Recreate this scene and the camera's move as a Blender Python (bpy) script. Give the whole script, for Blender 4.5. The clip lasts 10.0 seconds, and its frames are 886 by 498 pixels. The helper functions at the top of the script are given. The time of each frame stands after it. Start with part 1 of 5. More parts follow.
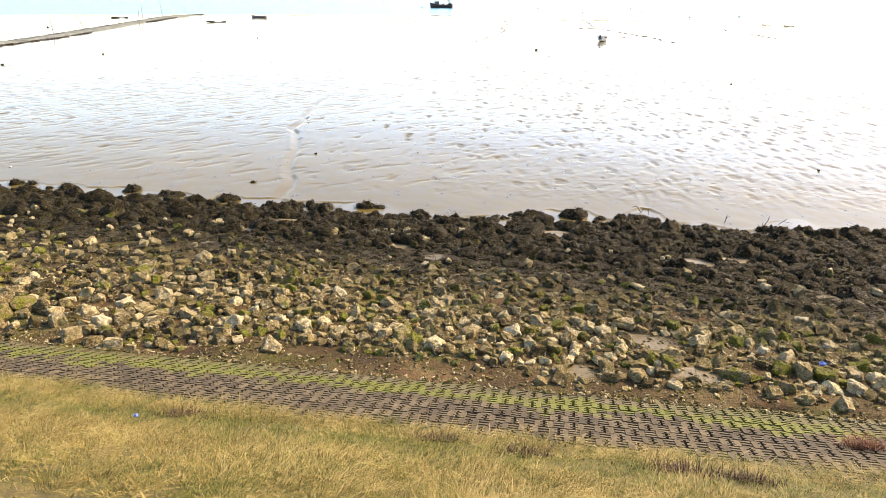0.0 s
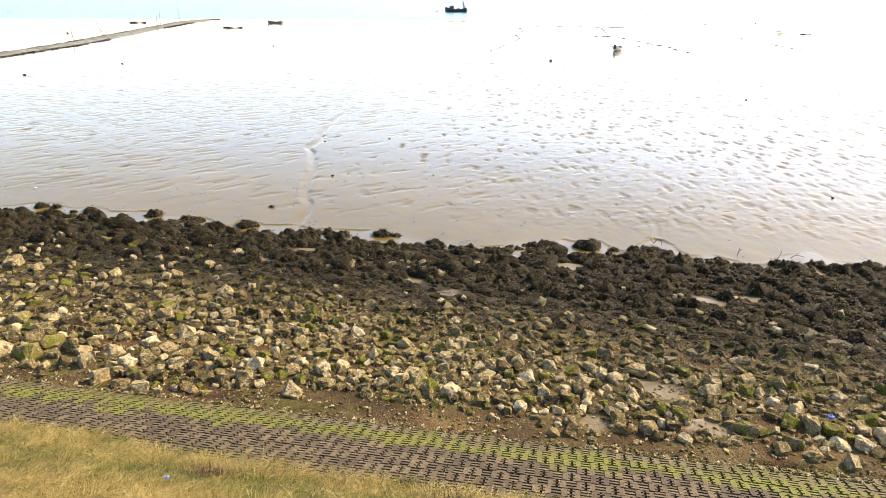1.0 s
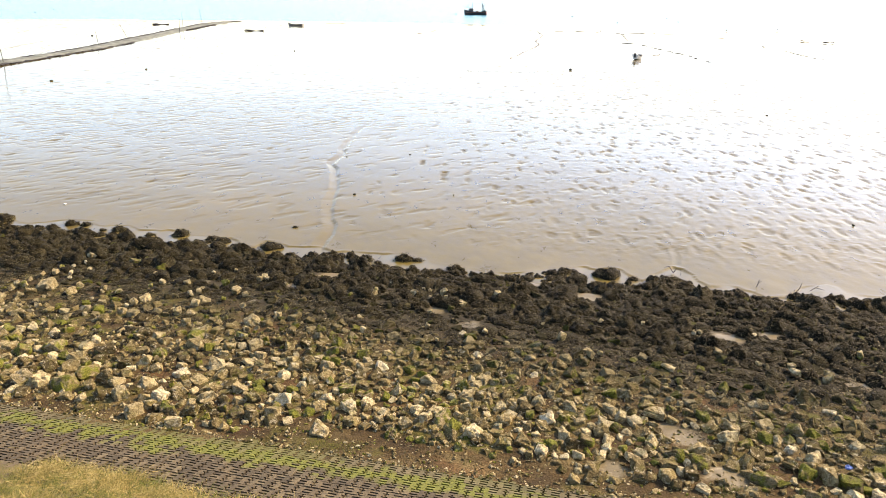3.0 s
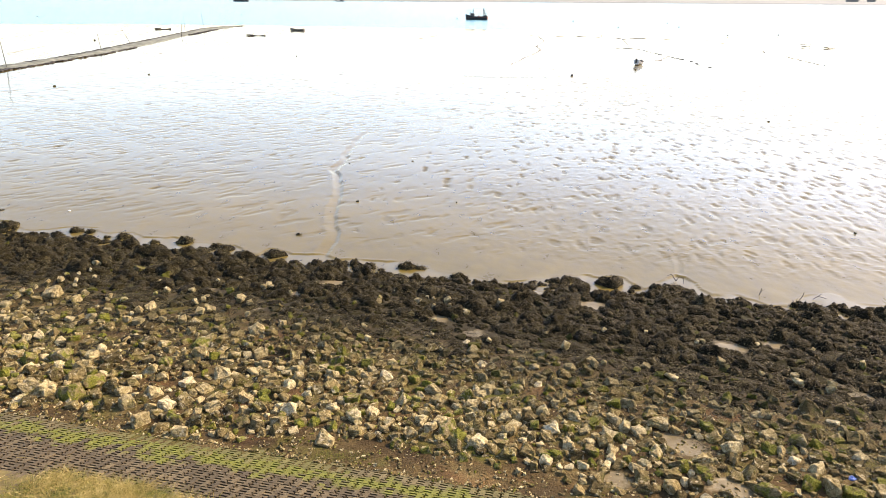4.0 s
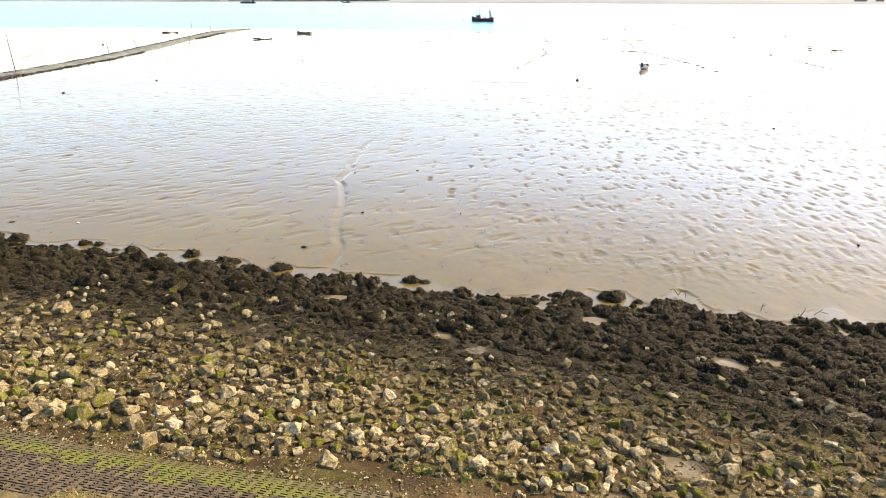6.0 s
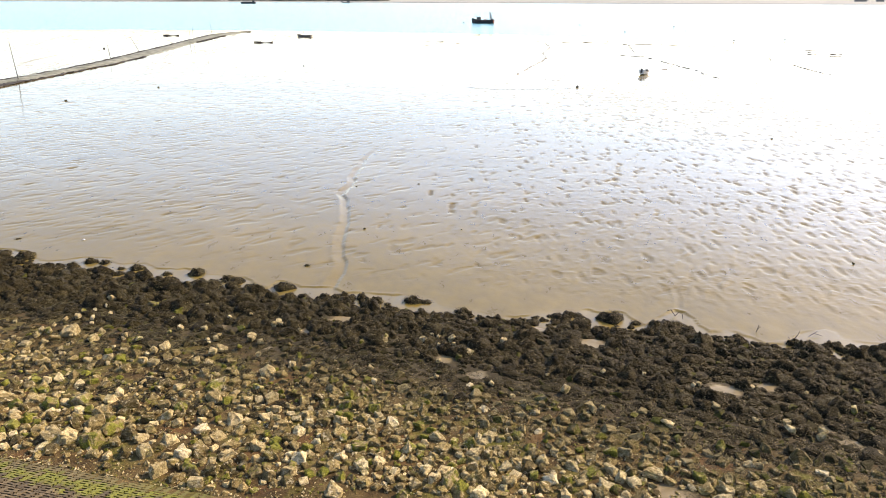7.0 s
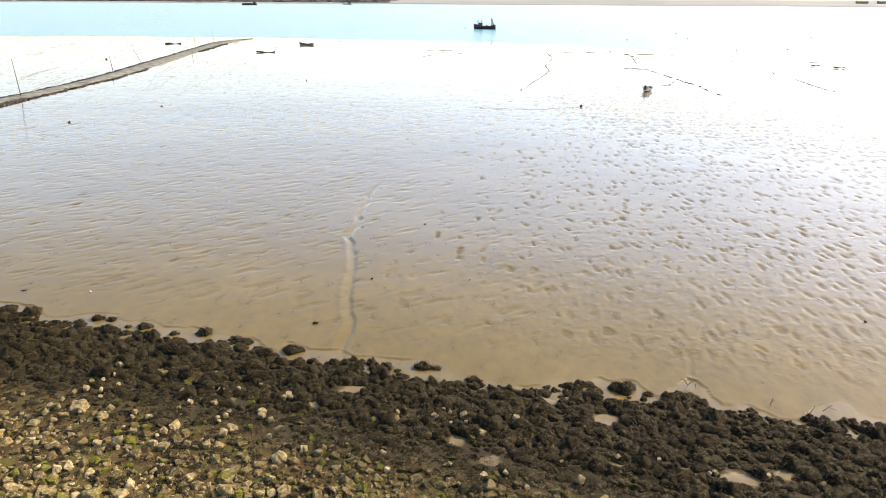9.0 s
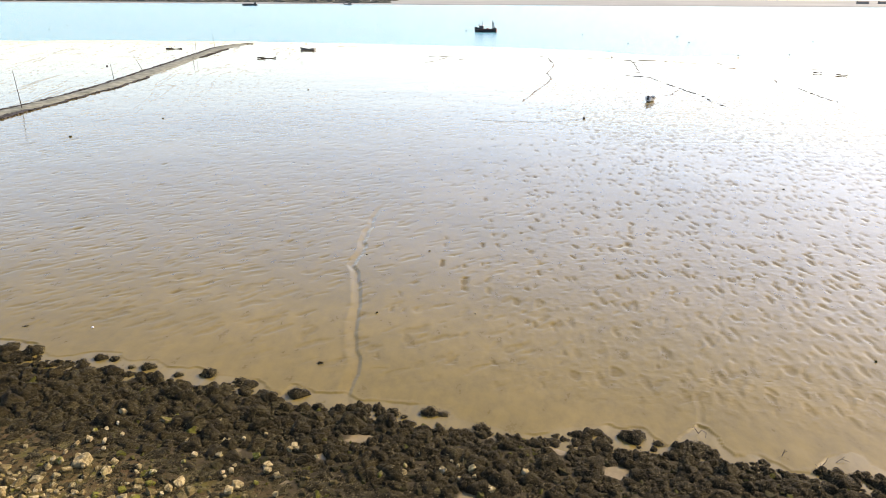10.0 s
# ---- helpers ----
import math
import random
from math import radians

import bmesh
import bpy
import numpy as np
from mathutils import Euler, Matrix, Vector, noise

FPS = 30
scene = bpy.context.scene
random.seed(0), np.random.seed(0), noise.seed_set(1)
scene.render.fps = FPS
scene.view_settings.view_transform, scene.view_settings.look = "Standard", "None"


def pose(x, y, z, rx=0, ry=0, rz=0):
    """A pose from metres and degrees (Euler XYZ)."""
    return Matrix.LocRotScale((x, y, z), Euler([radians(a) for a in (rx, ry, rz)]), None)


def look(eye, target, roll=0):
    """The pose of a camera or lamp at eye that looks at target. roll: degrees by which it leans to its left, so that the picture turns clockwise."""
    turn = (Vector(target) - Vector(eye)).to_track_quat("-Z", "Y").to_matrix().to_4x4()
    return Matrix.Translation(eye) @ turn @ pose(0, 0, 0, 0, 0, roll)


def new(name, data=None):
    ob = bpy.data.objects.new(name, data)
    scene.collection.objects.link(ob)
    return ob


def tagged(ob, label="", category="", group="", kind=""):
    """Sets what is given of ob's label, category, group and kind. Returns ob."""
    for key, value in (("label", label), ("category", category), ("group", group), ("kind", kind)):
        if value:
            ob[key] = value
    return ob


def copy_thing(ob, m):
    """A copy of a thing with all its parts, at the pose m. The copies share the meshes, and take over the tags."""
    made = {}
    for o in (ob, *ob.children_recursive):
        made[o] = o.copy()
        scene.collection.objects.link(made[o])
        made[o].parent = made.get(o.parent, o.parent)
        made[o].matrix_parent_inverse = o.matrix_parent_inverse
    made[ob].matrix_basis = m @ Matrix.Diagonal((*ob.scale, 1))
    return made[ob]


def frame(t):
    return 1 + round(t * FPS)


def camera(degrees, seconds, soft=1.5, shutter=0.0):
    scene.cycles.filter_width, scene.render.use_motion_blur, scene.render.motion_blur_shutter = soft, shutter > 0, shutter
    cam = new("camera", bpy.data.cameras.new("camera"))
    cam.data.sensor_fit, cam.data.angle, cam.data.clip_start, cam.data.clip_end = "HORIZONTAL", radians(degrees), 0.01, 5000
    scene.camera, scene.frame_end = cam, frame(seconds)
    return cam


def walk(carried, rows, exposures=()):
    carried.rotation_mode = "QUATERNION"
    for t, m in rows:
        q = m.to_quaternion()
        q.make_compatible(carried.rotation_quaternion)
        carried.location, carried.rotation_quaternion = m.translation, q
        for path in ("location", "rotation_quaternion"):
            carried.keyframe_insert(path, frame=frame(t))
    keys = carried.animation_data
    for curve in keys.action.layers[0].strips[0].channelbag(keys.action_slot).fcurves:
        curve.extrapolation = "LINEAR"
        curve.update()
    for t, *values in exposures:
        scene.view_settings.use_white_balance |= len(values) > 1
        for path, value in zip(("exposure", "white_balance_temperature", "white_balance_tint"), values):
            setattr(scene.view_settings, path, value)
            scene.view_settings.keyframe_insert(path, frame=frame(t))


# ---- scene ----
cam = camera(64.8, 10.0, soft=0.6)
PATH = [
    (0, (0.165, 0.13, 7.35), (0.099, 2.004, 6.655), -0.1),
    (0.5, (0.125, 0.109, 7.808), (0.042, 1.984, 7.118), -0.0),
    (1, (0.084, 0.101, 8.39), (-0.018, 1.975, 7.7), 0.0),
    (1.5, (0.033, 0.084, 8.739), (-0.085, 1.961, 8.057), 0.2),
    (2, (-0.016, 0.069, 9.057), (-0.149, 1.945, 8.377), 0.2),
    (2.5, (-0.065, 0.073, 9.323), (-0.207, 1.945, 8.633), 0.2),
    (2.7, (-0.086, 0.069, 9.35), (-0.23, 1.94, 8.66), 0.3),
    (4, (-0.21, 0.018, 9.559), (-0.359, 1.893, 8.88), 0.4),
    (4.5, (-0.217, -0.003, 9.609), (-0.367, 1.874, 8.936), 0.4),
    (5, (-0.169, 0.001, 9.753), (-0.327, 1.877, 9.079), 0.3),
    (6.5, (-0.1, -0.089, 10.488), (-0.268, 1.785, 9.81), 0.2),
    (7, (-0.13, -0.175, 11.03), (-0.298, 1.699, 10.352), 0.2),
    (7.5, (-0.181, -0.158, 11.5), (-0.349, 1.716, 10.822), 0.2),
    (8, (-0.284, 0.129, 12.01), (-0.453, 2.003, 11.332), 0.2),
    (8.5, (-0.446, 0.479, 12.604), (-0.615, 2.353, 11.926), 0.3),
    (9, (-0.619, 0.821, 13.308), (-0.788, 2.695, 12.631), 0.3),
    (9.5, (-0.78, 1.209, 14.003), (-0.95, 3.083, 13.325), 0.3),
    (10, (-0.961, 1.66, 14.795), (-1.131, 3.534, 14.117), 0.3),
]
EXPOSURES = [(0.0, 1.36, 7350, 20), (2.5, 1.34, 7350, 20), (5.0, 1.31, 7350, 20), (7.0, 1.27, 7350, 20), (10.0, 1.09, 7350, 20)]
walk(cam, [(t, look(eye, target, roll)) for t, eye, target, roll in PATH], EXPOSURES)

# ---- world, sun ----
SUN_AZ, SUN_EL = radians(58), radians(36)
world = bpy.data.worlds.new("sky")
scene.world = world
world.use_nodes = True
wn = world.node_tree
sky = wn.nodes.new("ShaderNodeTexSky")
sky.sky_type, sky.sun_disc = "NISHITA", False
sky.sun_elevation, sky.sun_rotation = SUN_EL, SUN_AZ
sky.air_density, sky.dust_density, sky.ozone_density = 1.0, 0.8, 1.5
wn.links.new(sky.outputs[0], wn.nodes["Background"].inputs[0])
wn.nodes["Background"].inputs[1].default_value = 0.15
sun = new("sun", bpy.data.lights.new("sun", "SUN"))
sun.data.energy, sun.data.angle, sun.data.color = 3.3, radians(0.8), (1.0, 0.85, 0.60)
toward = Vector((math.sin(SUN_AZ) * math.cos(SUN_EL), math.cos(SUN_AZ) * math.cos(SUN_EL), math.sin(SUN_EL)))
sun.matrix_world = look(tuple(toward * 50), (0, 0, 0))

# ---- numbers of the place ----
# u runs along the sea wall, v from the crest out to sea
K = math.hypot(1, 0.15)


def to_xy(u, v):
    return (u + 0.15 * v) / K, (v - 0.15 * u) / K


def to_uv(x, y):
    return (x - 0.15 * y) / K, (y + 0.15 * x) / K


PROFILE_V = [-30, -14, -3, 1.4, 5.2, 8.0, 10.95, 12.5, 14.5, 17.5, 20.5, 22.2, 23.2, 27]
PROFILE_Z = [-0.2, 0.0, 4.05, 4.1, 2.78, 1.62, 0.76, 0.68, 0.58, 0.40, 0.16, 0.0, -0.12, -0.35]


def hashed(ix, iy, seed):
    h = np.sin(ix * 127.1 + iy * 311.7 + seed * 74.7) * 43758.5453
    return h - np.floor(h)


def vnoise(x, y, seed=0):
    """Smooth value noise, 0 to 1, over arrays."""
    x, y = np.asarray(x, float), np.asarray(y, float)
    ix, iy = np.floor(x), np.floor(y)
    fx, fy = x - ix, y - iy
    fx, fy = fx * fx * (3 - 2 * fx), fy * fy * (3 - 2 * fy)
    a, b = hashed(ix, iy, seed), hashed(ix + 1, iy, seed)
    c, d = hashed(ix, iy + 1, seed), hashed(ix + 1, iy + 1, seed)
    return (a * (1 - fx) + b * fx) * (1 - fy) + (c * (1 - fx) + d * fx) * fy


def fractal(x, y, seed=0, octaves=4):
    total, amp, norm = 0.0, 1.0, 0.0
    for k in range(octaves):
        total = total + amp * vnoise(np.asarray(x) * 2 ** k, np.asarray(y) * 2 ** k, seed + k)
        norm += amp
        amp *= 0.5
    return total / norm


def smooth(a, b, x):
    s = np.clip((np.asarray(x, float) - a) / (b - a), 0, 1)
    return s * s * (3 - 2 * s)


def bank_z(u, v):
    """Height of the sea wall's soil."""
    z = np.interp(v, PROFILE_V, PROFILE_Z)
    rough = smooth(11.0, 12.0, v) * 0.10 + (1 - smooth(7.6, 8.3, v)) * 0.16
    return z + rough * (fractal(np.asarray(u) * 0.9, np.asarray(v) * 0.9, 5) - 0.5)


def grass_edge(u):
    return 8.26 + 0.007 * (np.asarray(u) + 1.5) ** 2 + 0.22 * (fractal(np.asarray(u) * 1.3, 3.0, 8) - 0.5)


# seaward limit of the weed, and the low step in the mud before it
TOE_U = [-27.17, -26.52, -25.65, -25.09, -24.18, -22.94, -22.14, -20.82, -19.85, -18.82, -18.07, -17.21, -16.47, -15.53, -15.47, -14.86, -14.26, -13.15, -12.47, -11.84, -11.45, -10.57, -10.11, -9.79, -8.85, -8.12, -7.45, -7.03, -6.01, -5.19, -5.04, -4.56, -3.97, -3.53, -2.94, -1.98, -1.0, -0.2, 0.78, 1.54, 1.95, 2.73, 2.97, 3.39, 3.92, 4.69, 5.15, 5.84, 6.44, 6.88, 7.31, 8.36]
TOE_V = [24.04, 24.32, 23.88, 24.24, 23.4, 23.61, 23.51, 23.6, 23.4, 23.47, 23.33, 23.22, 23.27, 23.84, 23.3, 24.01, 23.61, 23.1, 22.69, 22.85, 23.03, 23.17, 23.16, 23.53, 23.48, 22.61, 22.93, 22.58, 22.77, 22.86, 23.16, 22.84, 22.99, 22.82, 22.97, 23.5, 24.0, 23.77, 23.32, 23.34, 23.85, 24.16, 23.71, 23.32, 23.23, 23.55, 23.13, 23.09, 23.45, 23.88, 23.52, 23.64]
LIP_U = [-27.75, -25.99, -24.29, -23.33, -22.79, -21.51, -20.8, -19.57, -18.68, -17.52, -16.52, -14.52, -13.66, -13.1, -13.01, -12.18, -11.83, -11.18, -10.73, -9.91, -8.79, -7.68, -6.33, -5.85, -4.87, -3.89, -3.07, -2.21, -1.01, 0.82, 1.57, 2.1, 2.75, 3.05, 3.36, 3.51, 3.82, 4.76, 5.54, 6.25, 6.58, 7.04, 7.49, 7.8, 8.1, 8.22, 8.6]
LIP_V = [24.6, 24.7, 23.81, 24.05, 24.62, 24.84, 24.28, 24.7, 24.21, 24.51, 24.18, 24.31, 23.61, 23.49, 24.32, 24.12, 23.9, 24.07, 24.27, 23.87, 23.99, 24.1, 24.12, 23.45, 23.39, 23.19, 23.19, 23.81, 24.37, 24.57, 23.66, 24.42, 25.25, 25.25, 24.85, 24.18, 23.69, 23.86, 23.24, 23.33, 23.97, 24.41, 24.79, 24.93, 24.74, 24.22, 24.07]


def toe_v(u):
    u = np.asarray(u)
    beyond = smooth(-27, -29, u) + smooth(8.4, 10, u)
    return np.interp(u, TOE_U, TOE_V) + beyond * 1.3 * (fractal(u * 0.8, 1.0, 12) - 0.5)


def lip_v(u, v):
    return np.interp(u, LIP_U, LIP_V) + 0.4 * (fractal(u * 2.3, v * 2.3, 18, 4) - 0.5) - 0.12


def seaward(u, v):
    """How far out a place counts: the weed line runs aslant."""
    return v + 0.1 * np.clip(u, -9, 0) + 0.2 * np.clip(u, 0, 9)


# bare pans of pale mud among the weed: x, y, width
PANS = [(3.9, 12.95, 1.2), (2.3, 11.55, 0.8), (4.4, 11.5, 0.9), (-1.78, 19.24, 0.76), (6.34, 18.2, 1.03), (7.8, 18.59, 0.71), (8.46, 16.21, 0.59), (8.87, 15.63, 0.59), (-9.78, 20.97, 0.52), (-8.38, 21.35, 0.3), (-7.59, 19.42, 0.4), (-0.71, 18.2, 0.66), (5.06, 18.38, 0.61), (-6.8, 20.95, 0.58), (3.01, 18.43, 0.5),
        (-5.8, 22.32, 0.94), (-4.08, 23.8, 0.56), (-9.77, 20.87, 0.63), (3.47, 23.04, 0.77), (3.02, 21.25, 0.81), (1.16, 22.48, 0.83), (-13.16, 25.63, 0.75), (-1.11, 22.92, 0.5), (-5.35, 23.75, 0.44)]
PAN_UV = [(*to_uv(x, y), 0.5 * w) for x, y, w in PANS]


def pan_at(u, v):
    """Under 1 inside a pan."""
    wob = 1.3 * (fractal(np.asarray(u) * 2.4, np.asarray(v) * 2.4, 19, 4) - 0.5)
    return np.min([np.hypot(u - pu, (v - pv) * 1.25) / r for pu, pv, r in PAN_UV], axis=0) + wob


# ---- materials ----
def shader(name, rough=0.8):
    m = bpy.data.materials.new(name)
    m.use_nodes = True
    nt = m.node_tree
    b = nt.nodes["Principled BSDF"]
    b.inputs["Roughness"].default_value = rough
    return m, nt, b


def node(nt, kind, **sockets):
    n = nt.nodes.new(kind)
    for key, value in sockets.items():
        n.inputs[key].default_value = value
    return n


def place(nt):
    return nt.nodes.new("ShaderNodeNewGeometry").outputs["Position"]


def grain(nt, scale, detail=4.0, rough=0.6, vector=None, stretch=None):
    n = node(nt, "ShaderNodeTexNoise", Scale=scale, Detail=detail, Roughness=rough)
    v = vector or place(nt)
    if stretch:
        mp = nt.nodes.new("ShaderNodeMapping")
        mp.inputs["Scale"].default_value = stretch
        nt.links.new(v, mp.inputs[0])
        v = mp.outputs[0]
    nt.links.new(v, n.inputs["Vector"])
    return n.outputs["Fac"]


def ramp(nt, fac, stops):
    r = nt.nodes.new("ShaderNodeValToRGB")
    while len(r.color_ramp.elements) < len(stops):
        r.color_ramp.elements.new(0.5)
    for e, (p, c) in zip(r.color_ramp.elements, stops):
        e.position, e.color = p, (*c, 1) if len(c) == 3 else c
    nt.links.new(fac, r.inputs[0])
    return r.outputs[0]


def grey(nt, fac, lo, hi, a=0.0, b=1.0):
    r = nt.nodes.new("ShaderNodeMapRange")
    r.inputs[1].default_value, r.inputs[2].default_value = lo, hi
    r.inputs[3].default_value, r.inputs[4].default_value = a, b
    nt.links.new(fac, r.inputs[0])
    return r.outputs[0]


def blend(nt, fac, a, b, mode="MIX"):
    n = nt.nodes.new("ShaderNodeMix")
    n.data_type, n.blend_type = "RGBA", mode
    for sock, value in ((n.inputs[0], fac), (n.inputs[6], a), (n.inputs[7], b)):
        if hasattr(value, "is_output"):
            nt.links.new(value, sock)
        else:
            sock.default_value = value if isinstance(value, float) else (*value, 1)
    return n.outputs[2]


def sums(nt, op, a, b):
    n = nt.nodes.new("ShaderNodeMath")
    n.operation = op
    for sock, value in zip(n.inputs, (a, b)):
        if hasattr(value, "is_output"):
            nt.links.new(value, sock)
        else:
            sock.default_value = value
    return n.outputs[0]


def relief(nt, b, height, strength, distance):
    n = nt.nodes.new("ShaderNodeBump")
    n.inputs["Strength"].default_value, n.inputs["Distance"].default_value = strength, distance
    nt.links.new(height, n.inputs["Height"])
    nt.links.new(n.outputs[0], b.inputs["Normal"])


def own_random(nt):
    """One random number for each piece, whether an object or an island of a mesh."""
    o = nt.nodes.new("ShaderNodeObjectInfo").outputs["Random"]
    i = nt.nodes.new("ShaderNodeNewGeometry").outputs["Random Per Island"]
    return sums(nt, "FRACT", sums(nt, "ADD", o, i), 0.0)


def plain(name, dark, light, scale=8.0, rough=0.7, bump=0.3, metal=0.0):
    m, nt, b = shader(name, rough)
    f = grain(nt, scale)
    g = grain(nt, scale * 6.3, 3.0)
    c = ramp(nt, f, [(0.3, dark), (0.7, light)])
    c = blend(nt, 0.35, c, ramp(nt, g, [(0.3, (0.45, 0.45, 0.45)), (0.7, (1, 1, 1))]), "MULTIPLY")
    nt.links.new(c, b.inputs["Base Color"])
    b.inputs["Metallic"].default_value = metal
    relief(nt, b, g, bump, 0.02)
    return m


def mud_material():
    m, nt, b = shader("wet_mud")
    big = grain(nt, 0.12, 4.0)
    mid = grain(nt, 1.5, 5.0, 0.65, stretch=(1.0, 0.55, 1.0))
    fine = grain(nt, 14.0, 4.0)
    c = ramp(nt, big, [(0.3, (0.150, 0.112, 0.024)), (0.7, (0.188, 0.139, 0.036))])
    c = blend(nt, 0.5, c, ramp(nt, mid, [(0.32, (0.62, 0.62, 0.58)), (0.5, (0.9, 0.9, 0.88)), (0.66, (1.15, 1.13, 1.1))]), "MULTIPLY")
    nt.links.new(grey(nt, mid, 0.3, 0.75, 0.25, 0.45), b.inputs["Roughness"])
    # water film that the tide left; where the mask is low, hollows' shade is painted
    film_shade = nt.nodes.new("ShaderNodeAttribute")
    film_shade.attribute_name = "film_shade"
    film_shade = film_shade.outputs["Fac"]
    # shade of dents, ripples and rills, multiplied into the mud's colour
    c = blend(nt, 1.0, c, ramp(nt, film_shade, [(0.1, (0.6, 0.57, 0.52)), (0.7, (1, 1, 1))]), "MULTIPLY")
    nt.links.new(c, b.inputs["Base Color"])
    b.inputs["Coat IOR"].default_value = 1.56
    nt.links.new(film_shade, b.inputs["Coat Weight"])
    b.inputs["Specular IOR Level"].default_value = 0.05
    nt.links.new(grey(nt, big, 0.3, 0.7, 0.05, 0.13), b.inputs["Coat Roughness"])
    relief(nt, b, sums(nt, "ADD", sums(nt, "MULTIPLY", fine, 0.15), mid), 0.3, 0.03)
    return m


def soil_material():
    m, nt, b = shader("soil", 0.85)
    v = nt.nodes.new("ShaderNodeVectorMath")
    v.operation = "DOT_PRODUCT"
    v.inputs[1].default_value = (0.25 / K, 0.985 / K, 0)
    nt.links.new(place(nt), v.inputs[0])
    v = v.outputs["Value"]
    mid, fine = grain(nt, 0.9, 5.0), grain(nt, 22.0, 4.0, 0.7)
    earth = ramp(nt, mid, [(0.25, (0.032, 0.020, 0.007)), (0.46, (0.080, 0.050, 0.016)), (0.6, (0.125, 0.086, 0.030)), (0.72, (0.20, 0.148, 0.058))])
    rust = grey(nt, grain(nt, 0.7, 4.0, vector=None, stretch=(1.0, 1.3, 1.0)), 0.55, 0.68, 0.0, 0.4)
    earth = blend(nt, rust, earth, (0.19, 0.085, 0.028))
    earth = blend(nt, 0.75, earth, ramp(nt, fine, [(0.3, (0.34, 0.32, 0.29)), (0.5, (0.85, 0.84, 0.82)), (0.68, (1.3, 1.28, 1.25))]), "MULTIPLY")
    earth = blend(nt, grey(nt, grain(nt, 0.8, 5.0), 0.52, 0.66, 0.0, 0.7), earth, blend(nt, fine, (0.055, 0.06, 0.008), (0.17, 0.17, 0.025)))
    wet = ramp(nt, grain(nt, 1.8), [(0.3, (0.020, 0.016, 0.007)), (0.7, (0.055, 0.043, 0.020))])
    shore = grey(nt, sums(nt, "ADD", v, sums(nt, "MULTIPLY", mid, 4.0)), 17.6, 19.4)
    c = blend(nt, shore, earth, wet)
    # pans of pale wet silt
    pan = nt.nodes.new("ShaderNodeAttribute")
    pan.attribute_name = "pan"
    pan = pan.outputs["Fac"]
    silt = ramp(nt, grain(nt, 3.0, 4.0), [(0.3, (0.13, 0.100, 0.047)), (0.7, (0.215, 0.170, 0.088))])
    nt.links.new(blend(nt, pan, c, silt), b.inputs["Base Color"])
    nt.links.new(grey(nt, pan, 0, 1, 0.85, 0.35), b.inputs["Roughness"])
    b.inputs["Specular IOR Level"].default_value = 0.25
    rough = sums(nt, "MULTIPLY", grey(nt, shore, 0, 1, 1.0, 0.5), grey(nt, pan, 0, 1, 1.0, 0.1))
    relief(nt, b, sums(nt, "MULTIPLY", sums(nt, "ADD", fine, grain(nt, 7.0)), rough), 1.0, 0.06)
    return m


def stone_material(name, dark, light, pale, moss_share, slime=0.7, bare=0.52):
    m, nt, b = shader(name, 0.9)
    b.inputs["Specular IOR Level"].default_value = 0.2
    r = own_random(nt)
    mid, fine = grain(nt, 11.0, 6.0, 0.7), grain(nt, 38.0, 4.0, 0.75)
    half = tuple(0.5 * (p + q) for p, q in zip(dark, light))
    c = ramp(nt, r, [(0.0, dark), (0.35, half), (0.68, light), (0.97, pale)])
    c = blend(nt, 0.85, c, ramp(nt, mid, [(0.34, (0.36, 0.30, 0.19)), (0.48, (0.9, 0.85, 0.72)), (0.64, (1.3, 1.3, 1.25))]), "MULTIPLY")
    c = blend(nt, 0.6, c, ramp(nt, fine, [(0.36, (0.35, 0.32, 0.26)), (0.58, (1.1, 1.1, 1.1))]), "MULTIPLY")
    lichen = grey(nt, grain(nt, 8.0, 5.0, 0.75), 0.56, 0.62, 0.0, 0.6)
    c = blend(nt, lichen, c, pale)
    green = ramp(nt, fine, [(0.35, (0.055, 0.062, 0.007)), (0.65, (0.24, 0.25, 0.026))])
    pick = grey(nt, sums(nt, "FRACT", sums(nt, "MULTIPLY", r, 7.31), 0.0), 1.0 - moss_share, 1.0 - moss_share * 0.5)
    patch = grey(nt, sums(nt, "ADD", grain(nt, 4.1, 4.0), sums(nt, "MULTIPLY", pick, 0.16)), bare, bare + 0.12)
    c = blend(nt, sums(nt, "MULTIPLY", patch, grey(nt, pick, 0.0, 0.3, 0.3, 0.9)), c, green)
    # olive algae below the usual high-water mark
    v = nt.nodes.new("ShaderNodeVectorMath")
    v.operation = "DOT_PRODUCT"
    v.inputs[1].default_value = (0.25 / K, 0.985 / K, 0)
    nt.links.new(place(nt), v.inputs[0])
    tide = sums(nt, "ADD", v.outputs["Value"], sums(nt, "MULTIPLY", sums(nt, "ADD", r, grain(nt, 1.4, 4.0)), 3.0))
    algae = grey(nt, tide, 16.8, 19.4, 0.0, slime)
    nt.links.new(blend(nt, algae, c, blend(nt, 0.5, (0.052, 0.046, 0.013), c, "OVERLAY")), b.inputs["Base Color"])
    relief(nt, b, sums(nt, "ADD", mid, sums(nt, "MULTIPLY", fine, 0.5)), 1.0, 0.09)
    return m


